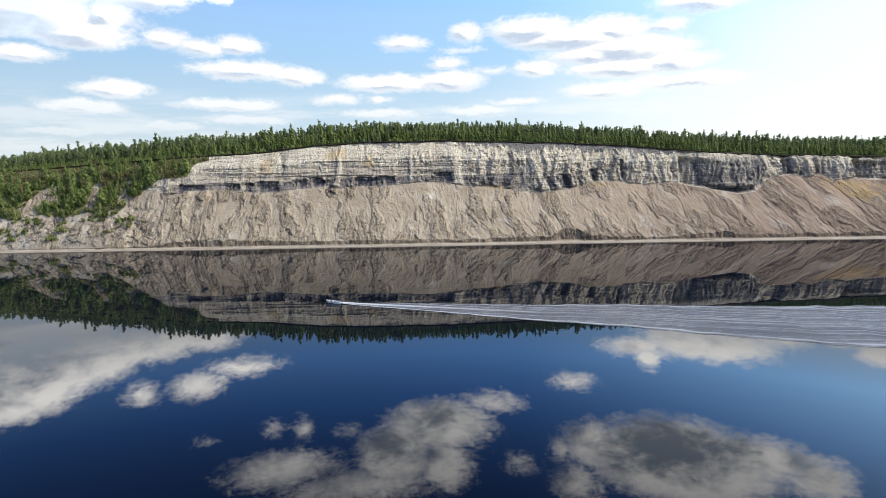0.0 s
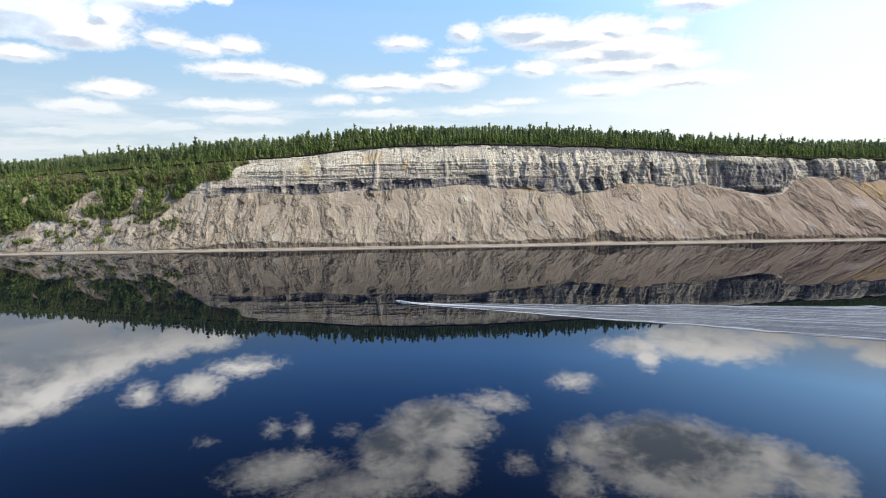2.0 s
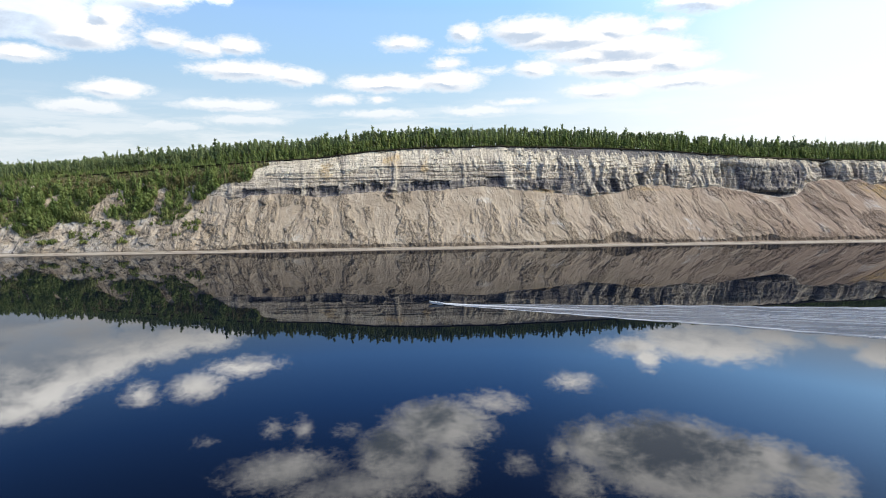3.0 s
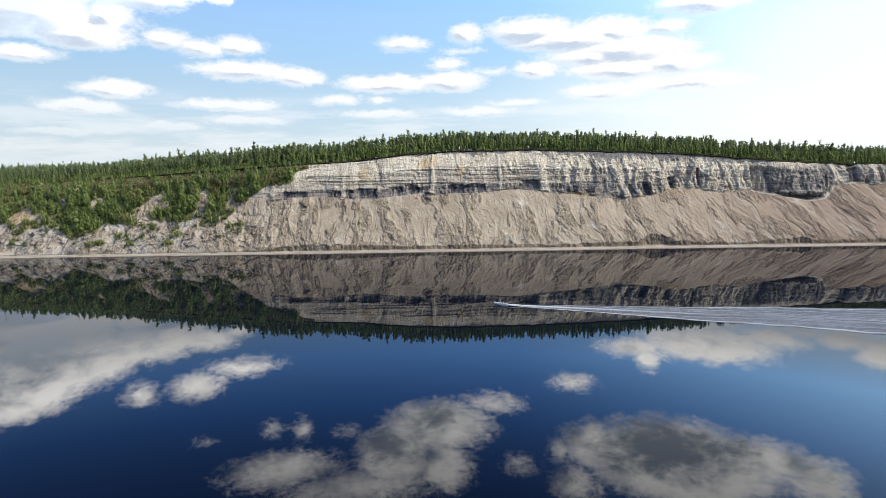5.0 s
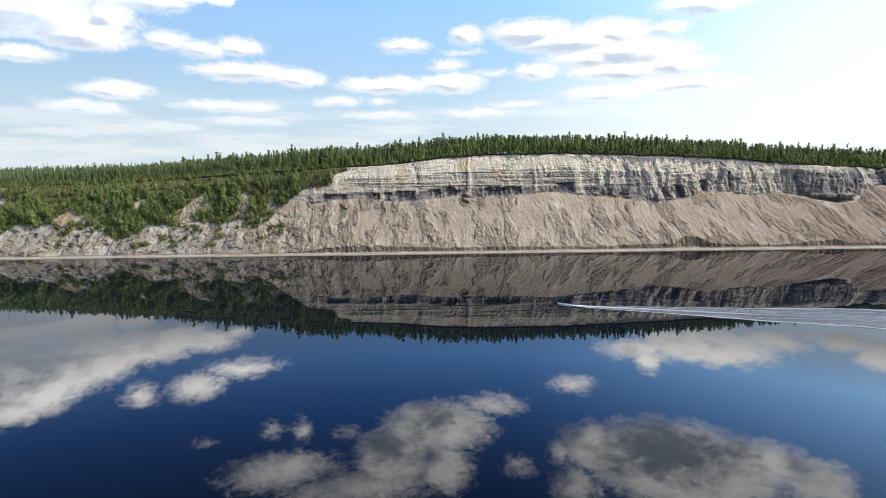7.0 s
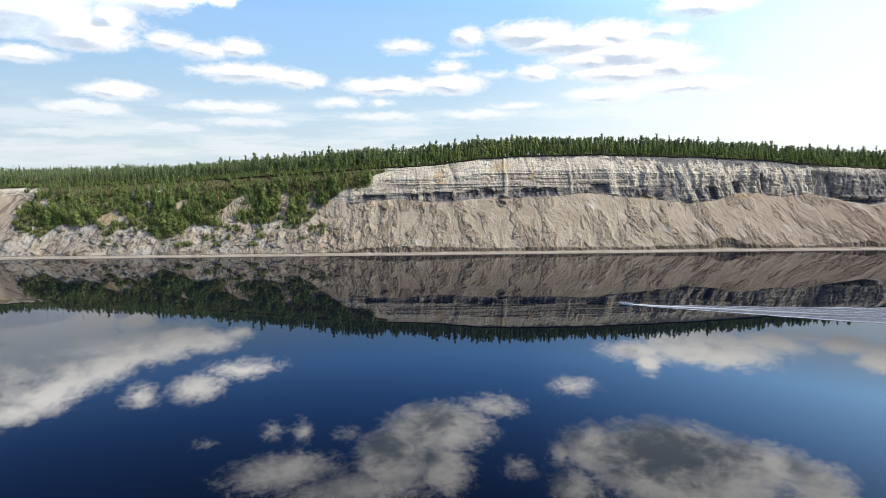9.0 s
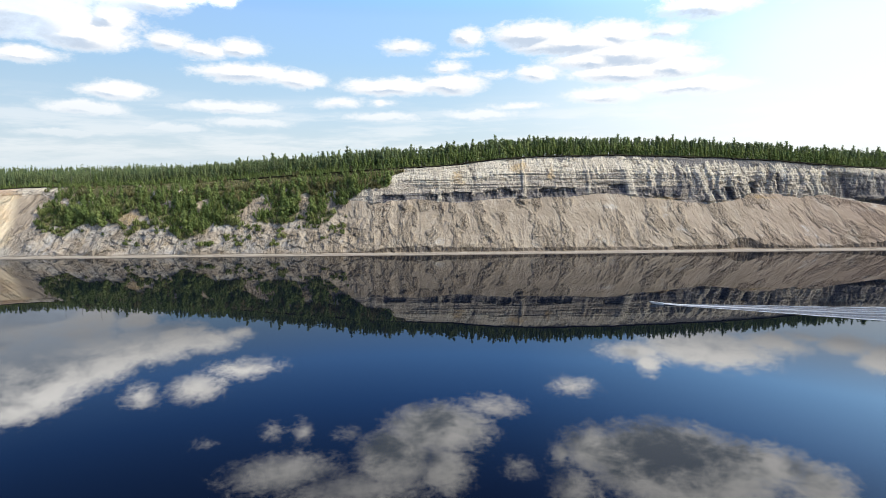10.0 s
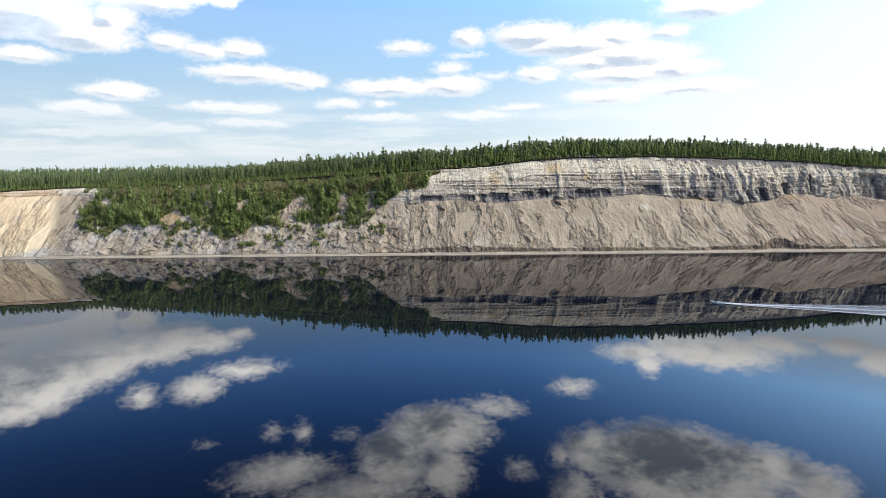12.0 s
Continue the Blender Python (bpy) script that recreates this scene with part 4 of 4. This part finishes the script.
def strew(variants, spots, rng, scales, flat=0.25):
    """Joins scaled and turned copies of (verts, faces) variants at the spots into one mesh, with a tint for each."""
    vs, fs, ts, base = [], [], [], 0
    pick = rng.integers(0, len(variants), len(spots))
    turn = rng.uniform(0, 2 * np.pi, len(spots))
    for k, (v, f) in enumerate(variants):
        idx = np.nonzero(pick == k)[0]
        if not len(idx):
            continue
        c, s = np.cos(turn[idx])[:, None], np.sin(turn[idx])[:, None]
        sc = scales[idx][:, None]
        wide = sc * rng.uniform(0.85, 1.2, (len(idx), 1))
        x = (v[None, :, 0] * c - v[None, :, 1] * s) * wide + spots[idx, 0, None]
        y = (v[None, :, 0] * s + v[None, :, 1] * c) * wide + spots[idx, 1, None]
        z = v[None, :, 2] * sc + spots[idx, 2, None]
        vs.append(np.stack([x, y, z], -1).reshape(-1, 3))
        fs.append((f[None] + (np.arange(len(idx)) * len(v))[:, None, None]).reshape(-1, f.shape[1]) + base)
        drift = fbm(spots[idx, 0] / 11, (spots[idx, 1] + spots[idx, 2]) / 7, 191)
        ts.append(np.repeat(np.clip(0.5 * rng.uniform(0, 1, len(idx)) + 1.5 * (drift - 0.33), 0, 0.99), len(v)))
        base += len(idx) * len(v)
    return np.concatenate(vs), np.concatenate(fs), np.concatenate(ts)


rng = np.random.default_rng(5)


def scattered(x0, x1, b0, b1, cell, jitter=0.9):
    """Jittered grid of spots on the plateau between two distances behind the rim."""
    xs, bs = np.arange(x0, x1, cell), np.arange(b0, b1, cell)
    X, B = np.meshgrid(xs, bs, indexing="ij")
    X = X.ravel() + rng.uniform(-0.5, 0.5, X.size) * cell * jitter
    B = np.maximum(b0, B.ravel() + rng.uniform(-0.5, 0.5, B.size) * cell * jitter)
    Y = rim_y(X) + B
    return np.stack([X, Y, plateau_z(X, Y)], 1)


# nearest row: trees of their own
def pine_tree(rng):
    h = 12.0
    tree = new("pine_tree")
    v, f = stem(rng, h * 0.97, 0.15, 6, 6, 0.5)
    part("trunk", mesh_from("trunk", v, f, M_BARK, True), tree)
    v, f = pine_crown(rng, h, rng.uniform(2.0, 3.1), 9, 17, rng.uniform(0.12, 0.40), rng.uniform(0.35, 0.9), 0.46)
    part("crown", mesh_from("crown", v, f, M_YOUNG, False, (("tint", np.full(len(v), 0.0)),)), tree)
    return tagged(tree, "young light green pine at the edge of the plateau forest", "tree", "trees along the rim")


masters = [pine_tree(rng) for _ in range(9)]
row_x = np.linspace(-415, 300, 296) + rng.uniform(-1.0, 1.0, 296)
row_b = rng.uniform(1.5, 7.0, 296)
for k in range(296):
    x, y = row_x[k], float(rim_y(row_x[k])) + row_b[k]
    s = rng.uniform(0.40, 0.80) * (1.45 if rng.uniform() < 0.15 else 1) * float(1 - 0.35 * step01(-165, -200, x))
    m = pose(x, y, float(plateau_z(x, y)) - 0.1, rng.normal(0, 1.5), rng.normal(0, 1.5), rng.uniform(0, 360)) @ Matrix.Diagonal((s, s, s, 1))
    if k < len(masters):
        masters[k].matrix_basis = m
    else:
        ob = copy_thing(masters[k % len(masters)], m)
        ob.scale = (s, s, s)

# the forest behind: one growth, coarser with distance
forest = tagged(new("forest"), "dense green pine forest covering the plateau", "forest", kind="stuff")
LAYERS = (("young_crowns", 6, 14, 0.42, 0.06, 0.2, [(-150, 470, 2, 11, 2.6), (-520, -150, 3, 11, 2.8)]),
          ("crowns", 9, 14, 0.42, 0.22, 0.42, [(-150, 470, 9, 24, 2.9), (-520, -150, 9, 26, 3.0)]),
          ("crowns", 5, 7, 0.70, 0.15, 0.35, [(-160, 480, 24, 36, 3.3), (-560, -160, 26, 60, 3.4), (-760, -520, 2, 60, 4.2), (470, 620, 1, 30, 3.5)]),
          ("crowns", 2, 5, 1.1, 0.2, 0.4, [(-760, -140, 60, 140, 4.8), (-980, -150, 140, 340, 7.0)]))
for name, tufts, count, fine, lo, hi, fields in LAYERS:
    crowns = [pine_crown(rng, 12.5, rng.uniform(1.9, 2.9) * (1.35 if name == "young_crowns" else 1.0), tufts, count, rng.uniform(lo, hi), rng.uniform(0.35, 0.7), fine) for _ in range(14)]
    spots = np.concatenate([scattered(*a) for a in fields])
    spots = spots[fbm(spots[:, 0] / 9, spots[:, 1] / 9, 109) > 0.27]
    size = rng.uniform(0.78, 1.08, len(spots)) * np.where(rng.uniform(0, 1, len(spots)) < 0.07, 1.22, 1.0) * (0.86 + 0.28 * fbm(spots[:, 0] / 12, spots[:, 1] / 12, 111))
    behind = spots[:, 1] - rim_y(spots[:, 0])
    tall = np.interp(spots[:, 0], [-520, -345, -300, -230, -120, -70, -30, 20, 300], [0.78, 0.78, 0.90, 1.02, 1.06, 1.08, 1.02, 1.0, 1.0])
    size = size * tall * (1 - 0.5 * (1 - step01(4, 14, behind)) * step01(-160, -190, spots[:, 0]))
    size = size * (0.58 if name == "young_crowns" else 1.0)
    v, f, t = strew(crowns, spots, rng, size)
    tagged(part(name, mesh_from(name, v, f, M_YOUNG if name == "young_crowns" else M_PINE, False, (("tint", t),)), forest), kind="stuff")
    if tufts > 5:
        stems = [stem(rng, 11.5, 0.19, 4, 3, 0.4) for _ in range(6)]
        v, f, t = strew(stems, spots, rng, size)
        tagged(part("trunks", mesh_from("trunks", v, f, M_BARK, True), forest), kind="stuff")


# ---- turf mat that hangs over the rim ----
def turf_strip(x0, x1):
    xs = np.arange(x0, x1, 0.5)
    ry, rz = rim_y(xs), rim_z(xs)
    hang = (1 - 0.6 * step01(-150, -160, xs)) * (0.35 + 2.2 * fbm(xs / 3.0, 0.3, 131) ** 3 + 1.4 * step01(0.62, 0.75, fbm(xs / 9, 0.8, 137)))
    out = 0.7 + 0.9 * fbm(xs / 2.5, 0.6, 139)
    prof = np.stack([np.stack([xs, ry + 1.5, rz - 0.2], -1), np.stack([xs, ry + 1.2, rz + 0.30], -1),
                     np.stack([xs, ry - out, rz + 0.22], -1), np.stack([xs, ry - out - 0.15, rz - hang], -1),
                     np.stack([xs, ry - out + 0.4, rz - hang * 0.8], -1)], 1)
    return mesh_from("turf_edge", prof.reshape(-1, 3), grid_faces(len(xs), 5), M_TURF)


for x0, x1 in ((-262, 438), (-520, -380)):
    part("turf_edge", turf_strip(x0, x1), bluff, "dark overhanging mat of turf and roots")

# ---- bushes and young pines on the overgrown slope ----
slope = np.concatenate([talus.reshape(-1, 3), face.reshape(-1, 3)])
hold = np.concatenate([talus_grass.ravel(), face_grass.ravel()])
stray = (hold < 0.3) & (slope[:, 0] > -352) & (slope[:, 0] < -172) & (slope[:, 2] > 5) & (slope[:, 2] < 34)
stray &= (fbm(slope[:, 0] / 5, slope[:, 2] / 3, 193) > 0.66) & (rng.uniform(0, 1, len(slope)) < 0.10)
slope = slope[(hold > 0.45) | stray]
pick = rng.permutation(len(slope))
taken, cells = [], set()
for k in pick:
    key = (int(slope[k, 0] / 2.6), int(slope[k, 2] / 1.9))
    if key not in cells:
        cells.add(key)
        taken.append(k)
slope = slope[taken]
kind_field = fbm(slope[:, 0] / 14, slope[:, 2] / 9, 149) + rng.normal(0, 0.10, len(slope))
young = kind_field > 0.50
bushes = [bush_leaves(rng, 4.2, 1.5, 6, 15) for _ in range(12)]
saplings = [pine_crown(rng, 5.0, rng.uniform(1.6, 2.3), 6, 18, 0.04, rng.uniform(0.5, 0.9), 0.34) for _ in range(12)]
size_b = rng.uniform(0.55, 1.0, len(slope)) * np.where(rng.uniform(0, 1, len(slope)) < 0.3, 1.9, 1.15) * (1 - 0.5 * step01(9, 2, rim_z(slope[:, 0]) - slope[:, 2])) * (0.35 + 1.25 * fbm(slope[:, 0] / 6, slope[:, 2] / 7, 151))
thicket = tagged(new("thicket"), "green willow bushes and young pines overgrowing the sandy slope", "bushes", kind="stuff")
apart = np.zeros(len(slope), bool)
low_edge = np.argsort(slope[:, 2] - np.interp(slope[:, 0], [-360, -270, -180], [16, 8, 22]))
apart[low_edge[:150]] = True
scrub = ~young & (slope[:, 2] > 33 + rng.normal(0, 2, len(slope)))
v, f, t = strew(bushes, slope[scrub & ~apart] - (0, 0, 0.1), rng, size_b[scrub & ~apart])
tagged(part("scrub_leaves", mesh_from("scrub_leaves", v, f, M_SCRUB, False, (("tint", t),)), thicket, "olive and rust dwarf birch scrub"), kind="stuff")
plain_bush = ~young & ~scrub & ~apart
v, f, t = strew(bushes, slope[plain_bush] - (0, 0, 0.1), rng, size_b[plain_bush])
tagged(part("bush_leaves", mesh_from("bush_leaves", v, f, M_BUSH, False, (("tint", t),)), thicket), kind="stuff")
v, f, t = strew(saplings, slope[young & ~apart] - (0, 0, 0.1), rng, size_b[young & ~apart] * 1.1)
tagged(part("sapling_needles", mesh_from("sapling_needles", v, f, M_YOUNG, False, (("tint", t),)), thicket), kind="stuff")


def willow_bush(rng):
    bush = new("willow_bush")
    vs, fs, base = [], [], 0
    for _ in range(6):
        v, f = stem(rng, rng.uniform(1.2, 2.0), 0.035, 4, 3, 0.5)
        a, l = rng.uniform(0, 6.28), rng.uniform(0.1, 0.45)
        v = v + np.stack([v[:, 2] * l * np.cos(a), v[:, 2] * l * np.sin(a), 0 * v[:, 2]], 1)
        vs.append(v), fs.append(f + base)
        base += len(v)
    part("stems", mesh_from("stems", np.concatenate(vs), np.concatenate(fs), M_BARK), bush)
    v, f = bush_leaves(rng, 3.0, 1.5, 6, 15)
    part("leaves", mesh_from("leaves", v, f, M_BUSH, False, (("tint", np.zeros(len(v))),)), bush)
    return tagged(bush, "bright green willow bush rooted in the sandy slope", "bush", "bushes on the slope")


bush_masters = [willow_bush(rng) for _ in range(5)]
for k, i in enumerate(np.nonzero(apart)[0]):
    sc = float(size_b[i]) * 0.9
    m = pose(*[float(q) for q in slope[i] - (0, 0, 0.1)], 0, 0, rng.uniform(0, 360))
    if k < len(bush_masters):
        bush_masters[k].matrix_basis = m @ Matrix.Diagonal((sc, sc, sc, 1))
    else:
        copy_thing(bush_masters[k % len(bush_masters)], m).scale = (sc, sc, sc)

# ---- undergrowth at the foot of the forest ----
under_spots = np.concatenate([scattered(-520, 470, 0.8, 6.0, 1.9), scattered(-520, 470, 6.0, 18.0, 3.0)])
under_spots = under_spots[fbm(under_spots[:, 0] / 6, under_spots[:, 1] / 6, 157) > 0.42]
low_bushes = [bush_leaves(rng, 2.4, 1.2, 3, 7) for _ in range(8)]
v, f, t = strew(low_bushes, under_spots, rng, rng.uniform(0.5, 1.9, len(under_spots)))
undergrowth = new("undergrowth", mesh_from("undergrowth", v, f, M_YOUNG, False, (("tint", t),)))
tagged(undergrowth, "light green shrubs and seedlings under the front trees", "undergrowth", kind="stuff")


# ---- motor boat and its wake ----
M_HULL = plain("boat_paint", (0.62, 0.64, 0.66), 0.35)
M_DARK = plain("boat_dark", (0.03, 0.035, 0.045), 0.4)
M_GLASS = plain("boat_glass", (0.05, 0.07, 0.09), 0.08)
HEADING = math.degrees(math.atan2(0.215, -0.976))
BOAT = (-35.2, 184.0)


def solid(name, bm, mat, parent, label=""):
    me = bpy.data.meshes.new(name)
    bm.to_mesh(me)
    bm.free()
    me.materials.append(mat)
    return part(name, me, parent, label)


def hull_bmesh():
    """Open planing hull, bow along +x: outer shell, gunwale and inner floor."""
    bm = bmesh.new()
    rows = []
    for x, half, keel, chine, rail in ((-2.4, 0.85, -0.22, -0.05, 0.52), (-1.0, 0.92, -0.24, -0.05, 0.54), (0.5, 0.90, -0.22, 0.0, 0.58), (1.6, 0.62, -0.10, 0.12, 0.66), (2.3, 0.26, 0.12, 0.34, 0.74), (2.62, 0.03, 0.44, 0.55, 0.80)):
        ring = [(-half, rail), (-half * 0.88, chine), (0, keel), (half * 0.88, chine), (half, rail), (half * 0.86, rail), (half * 0.70, 0.14 + chine), (-half * 0.70, 0.14 + chine), (-half * 0.86, rail)]
        rows.append([bm.verts.new((x, a, b)) for a, b in ring])
    for p, q in zip(rows, rows[1:]):
        for k in range(9):
            bm.faces.new((p[k], p[(k + 1) % 9], q[(k + 1) % 9], q[k]))
    for k, e in ((0, 0), (-1, 0)):
        r = rows[k]
        bm.faces.new((r[0], r[1], r[2], r[3], r[4], r[5], r[6], r[7], r[8]))
    bmesh.ops.recalc_face_normals(bm, faces=bm.faces)
    return bm


def box(bm, x, y, z, sx, sy, sz, bev=0.03, tilt=0.0):
    m = Matrix.Translation((x, y, z)) @ Matrix.Rotation(radians(tilt), 4, "Y") @ Matrix.Diagonal((sx, sy, sz, 1))
    got = bmesh.ops.create_cube(bm, size=1.0, matrix=m)
    edges = list({e for v in got["verts"] for e in v.link_edges})
    bmesh.ops.bevel(bm, geom=edges, offset=bev, segments=1, affect="EDGES")


boat = tagged(new("motor_boat"), "small pale open motor boat planing on the river", "boat")
solid("hull", hull_bmesh(), M_HULL, boat)
bm = bmesh.new()
box(bm, 0.75, 0, 0.72, 0.05, 1.45, 0.42, 0.01, -28)
solid("windshield", bm, M_GLASS, boat, "dark raked windshield")
bm = bmesh.new()
box(bm, 0.45, 0.4, 0.42, 0.5, 0.55, 0.5)
solid("console", bm, M_DARK, boat)
for x in (-0.35, -1.35):
    bm = bmesh.new()
    box(bm, x, 0, 0.36, 0.38, 1.25, 0.12)
    solid("bench", bm, M_DARK, boat)
bm = bmesh.new()
box(bm, -2.62, 0, 0.78, 0.42, 0.34, 0.42, 0.08)
box(bm, -2.66, 0, 0.22, 0.16, 0.14, 0.80, 0.03)
solid("outboard_motor", bm, M_DARK, boat, "black outboard motor")
boat.matrix_basis = pose(BOAT[0], BOAT[1], 0.16, 0, -3.5, HEADING)


def wake_material():
    """Churned water: white foam streaks along the track, ripples between."""
    m, n, b = material("wake_water", 0.16, 0.5)
    b.inputs["IOR"].default_value = 1.33
    along, across, fresh = n.attr("along"), n.attr("across"), n.attr("fresh")
    lines = n.noise(n.combine(n.math("MULTIPLY", along, 0.012), n.math("MULTIPLY", across, 1.3), 0.0), 1.0, 5.0, 0.7)
    flecks = n.noise(n.combine(n.math("MULTIPLY", along, 0.5), n.math("MULTIPLY", across, 2.0), 3.0), 1.0, 4.0, 0.6)
    foam = n.math("ADD", n.ramp(lines, [(0.42, 0.0), (0.66, 0.48)]), n.math("MULTIPLY", n.ramp(flecks, [(0.5, 0.0), (0.75, 1.0)]), 0.12))
    foam = n.math("MAXIMUM", n.math("MULTIPLY", foam, n.math("MULTIPLY_ADD", fresh, 0.3, 0.72)), n.math("POWER", fresh, 1.4))
    n.link(n.mix(n.math("MINIMUM", foam, 1.0), (0.05, 0.062, 0.08), (0.74, 0.76, 0.78)), b.inputs["Base Color"])
    n.link(n.math("MULTIPLY_ADD", n.math("MINIMUM", foam, 1.0), 0.6, 0.14), b.inputs["Roughness"])
    bump(n, b, n.math("ADD", n.math("MULTIPLY", lines, 1.5), n.math("MULTIPLY", flecks, 0.5)), 0.8, 0.5)
    return m


sl = np.concatenate([np.linspace(0, 40, 70), np.linspace(41, 320, 240)])[:, None]
q = np.linspace(-1, 1, 61)[None, :]
half = 0.75 + 0.145 * sl
off = q * half
wobble = (fbm(sl / 16, 0.5, 163) - 0.5) * 0.05 * sl
ca, sa = math.cos(radians(HEADING)), math.sin(radians(HEADING))
bx = BOAT[0] - ca * (sl + 2.2) - sa * (off + wobble)
by_ = BOAT[1] - sa * (sl + 2.2) + ca * (off + wobble)
swell = 0.5 + 0.5 * np.sin(off * 2.1 + 0.05 * sl + 2.0 * fbm(sl / 12, off / 3, 167))
rim_wave = np.exp(-((np.abs(q) - 0.88) / 0.07) ** 2)
mound = np.exp(-(off / 1.2) ** 2) * np.exp(-sl / 14) * 0.45
wz = 0.03 + (1 - np.abs(q) ** 6) * (0.10 * swell * fbm(sl / 5, off / 2, 173) + 0.16 * rim_wave * np.exp(-sl / 150)) + mound
fresh = np.clip(np.exp(-(off / (0.9 + 0.010 * sl)) ** 2) * np.exp(-sl / 60) + 1.0 * np.exp(-((np.abs(q) - 0.90) / 0.045) ** 2) * np.exp(-sl / 200) * (0.4 + fbm(sl / 7, q * 2, 179)), 0, 1)
wake = new("boat_wake", mesh_from("boat_wake", np.stack([bx, by_, wz], -1).reshape(-1, 3), grid_faces(sl.size, q.size), wake_material(), True,
                                 (("along", sl + 0 * q), ("across", off), ("fresh", fresh))))
tagged(wake, "long white foaming wake spreading behind the boat", "wake", kind="stuff")


# ---- driftwood on the beach ----
def driftwood(rng, length):
    """A bleached log with two broken limbs."""
    log = new("driftwood_log")
    v, f = stem(rng, length, 0.16, 7, 7, 0.5)
    me = mesh_from("log", v, f, M_DRIFT, True)
    part("log", me, log)
    for _ in range(2):
        v, f = stem(rng, rng.uniform(0.5, 1.1), 0.05, 5, 3, 0.2)
        at, a = rng.uniform(0.3, 0.85) * length, rng.uniform(0, 6.28)
        m = Matrix.Translation((0, 0, at)) @ Matrix.Rotation(a, 4, "Z") @ Matrix.Rotation(radians(55), 4, "Y")
        v = np.array([m @ Vector(p) for p in v])
        part("limb", mesh_from("limb", v, f, M_DRIFT, True), log)
    return tagged(log, "grey weathered driftwood log lying on the beach", "log", "driftwood on the beach")


M_DRIFT = plain("driftwood_grey", (0.20, 0.17, 0.14), 0.85)
for x, ln in ((-392, 6.0), (-371, 4.5), (-338, 3.5), (-262, 5.5), (-247, 7.0), (-187, 3.0), (-121, 5.0), (-66, 4.0), (-8, 6.5), (52, 4.0), (97, 6.0), (148, 5.0), (205, 4.5)):
    y = float(shore_y(np.array([x]))[0]) + 1.9
    log = driftwood(rng, ln)
    log.matrix_basis = pose(x, y, 0.62, 0, 90, rng.uniform(-14, 14))


# ---- dead and tall slender larches that stand over the canopy ----
def bare_larch(rng, h):
    tree = new("dead_larch")
    v, f = stem(rng, h, 0.17, 6, 7, 0.7)
    part("trunk", mesh_from("trunk", v, f, M_DRIFT, True), tree)
    for _ in range(14):
        z, a, ln = rng.uniform(0.35, 0.97) * h, rng.uniform(0, 6.28), 0
        ln = 0.25 + 1.1 * (1 - z / h) + rng.uniform(0, 0.3)
        v, f = stem(rng, ln, 0.05, 3, 2, 0.05)
        m = Matrix.Translation((0, 0, z)) @ Matrix.Rotation(a, 4, "Z") @ Matrix.Rotation(radians(rng.uniform(70, 100)), 4, "Y")
        part("branch", mesh_from("branch", np.array([m @ Vector(p) for p in v]), f, M_DRIFT), tree)
    return tagged(tree, "tall bare grey larch standing above the forest canopy", "tree", "bare larches")


larches = [bare_larch(rng, h) for h in (13.5, 15.0, 16.0)]
for k in range(34):
    x = rng.uniform(-420, 290)
    y = float(rim_y(x)) + rng.uniform(3, 20)
    sc = rng.uniform(0.8, 1.05)
    m = pose(x, y, float(plateau_z(x, y)) - 0.1, rng.normal(0, 2), rng.normal(0, 2), rng.uniform(0, 360))
    if k < 3:
        larches[k].matrix_basis = m
    else:
        copy_thing(larches[k % 3], m).scale = (sc, sc, sc)
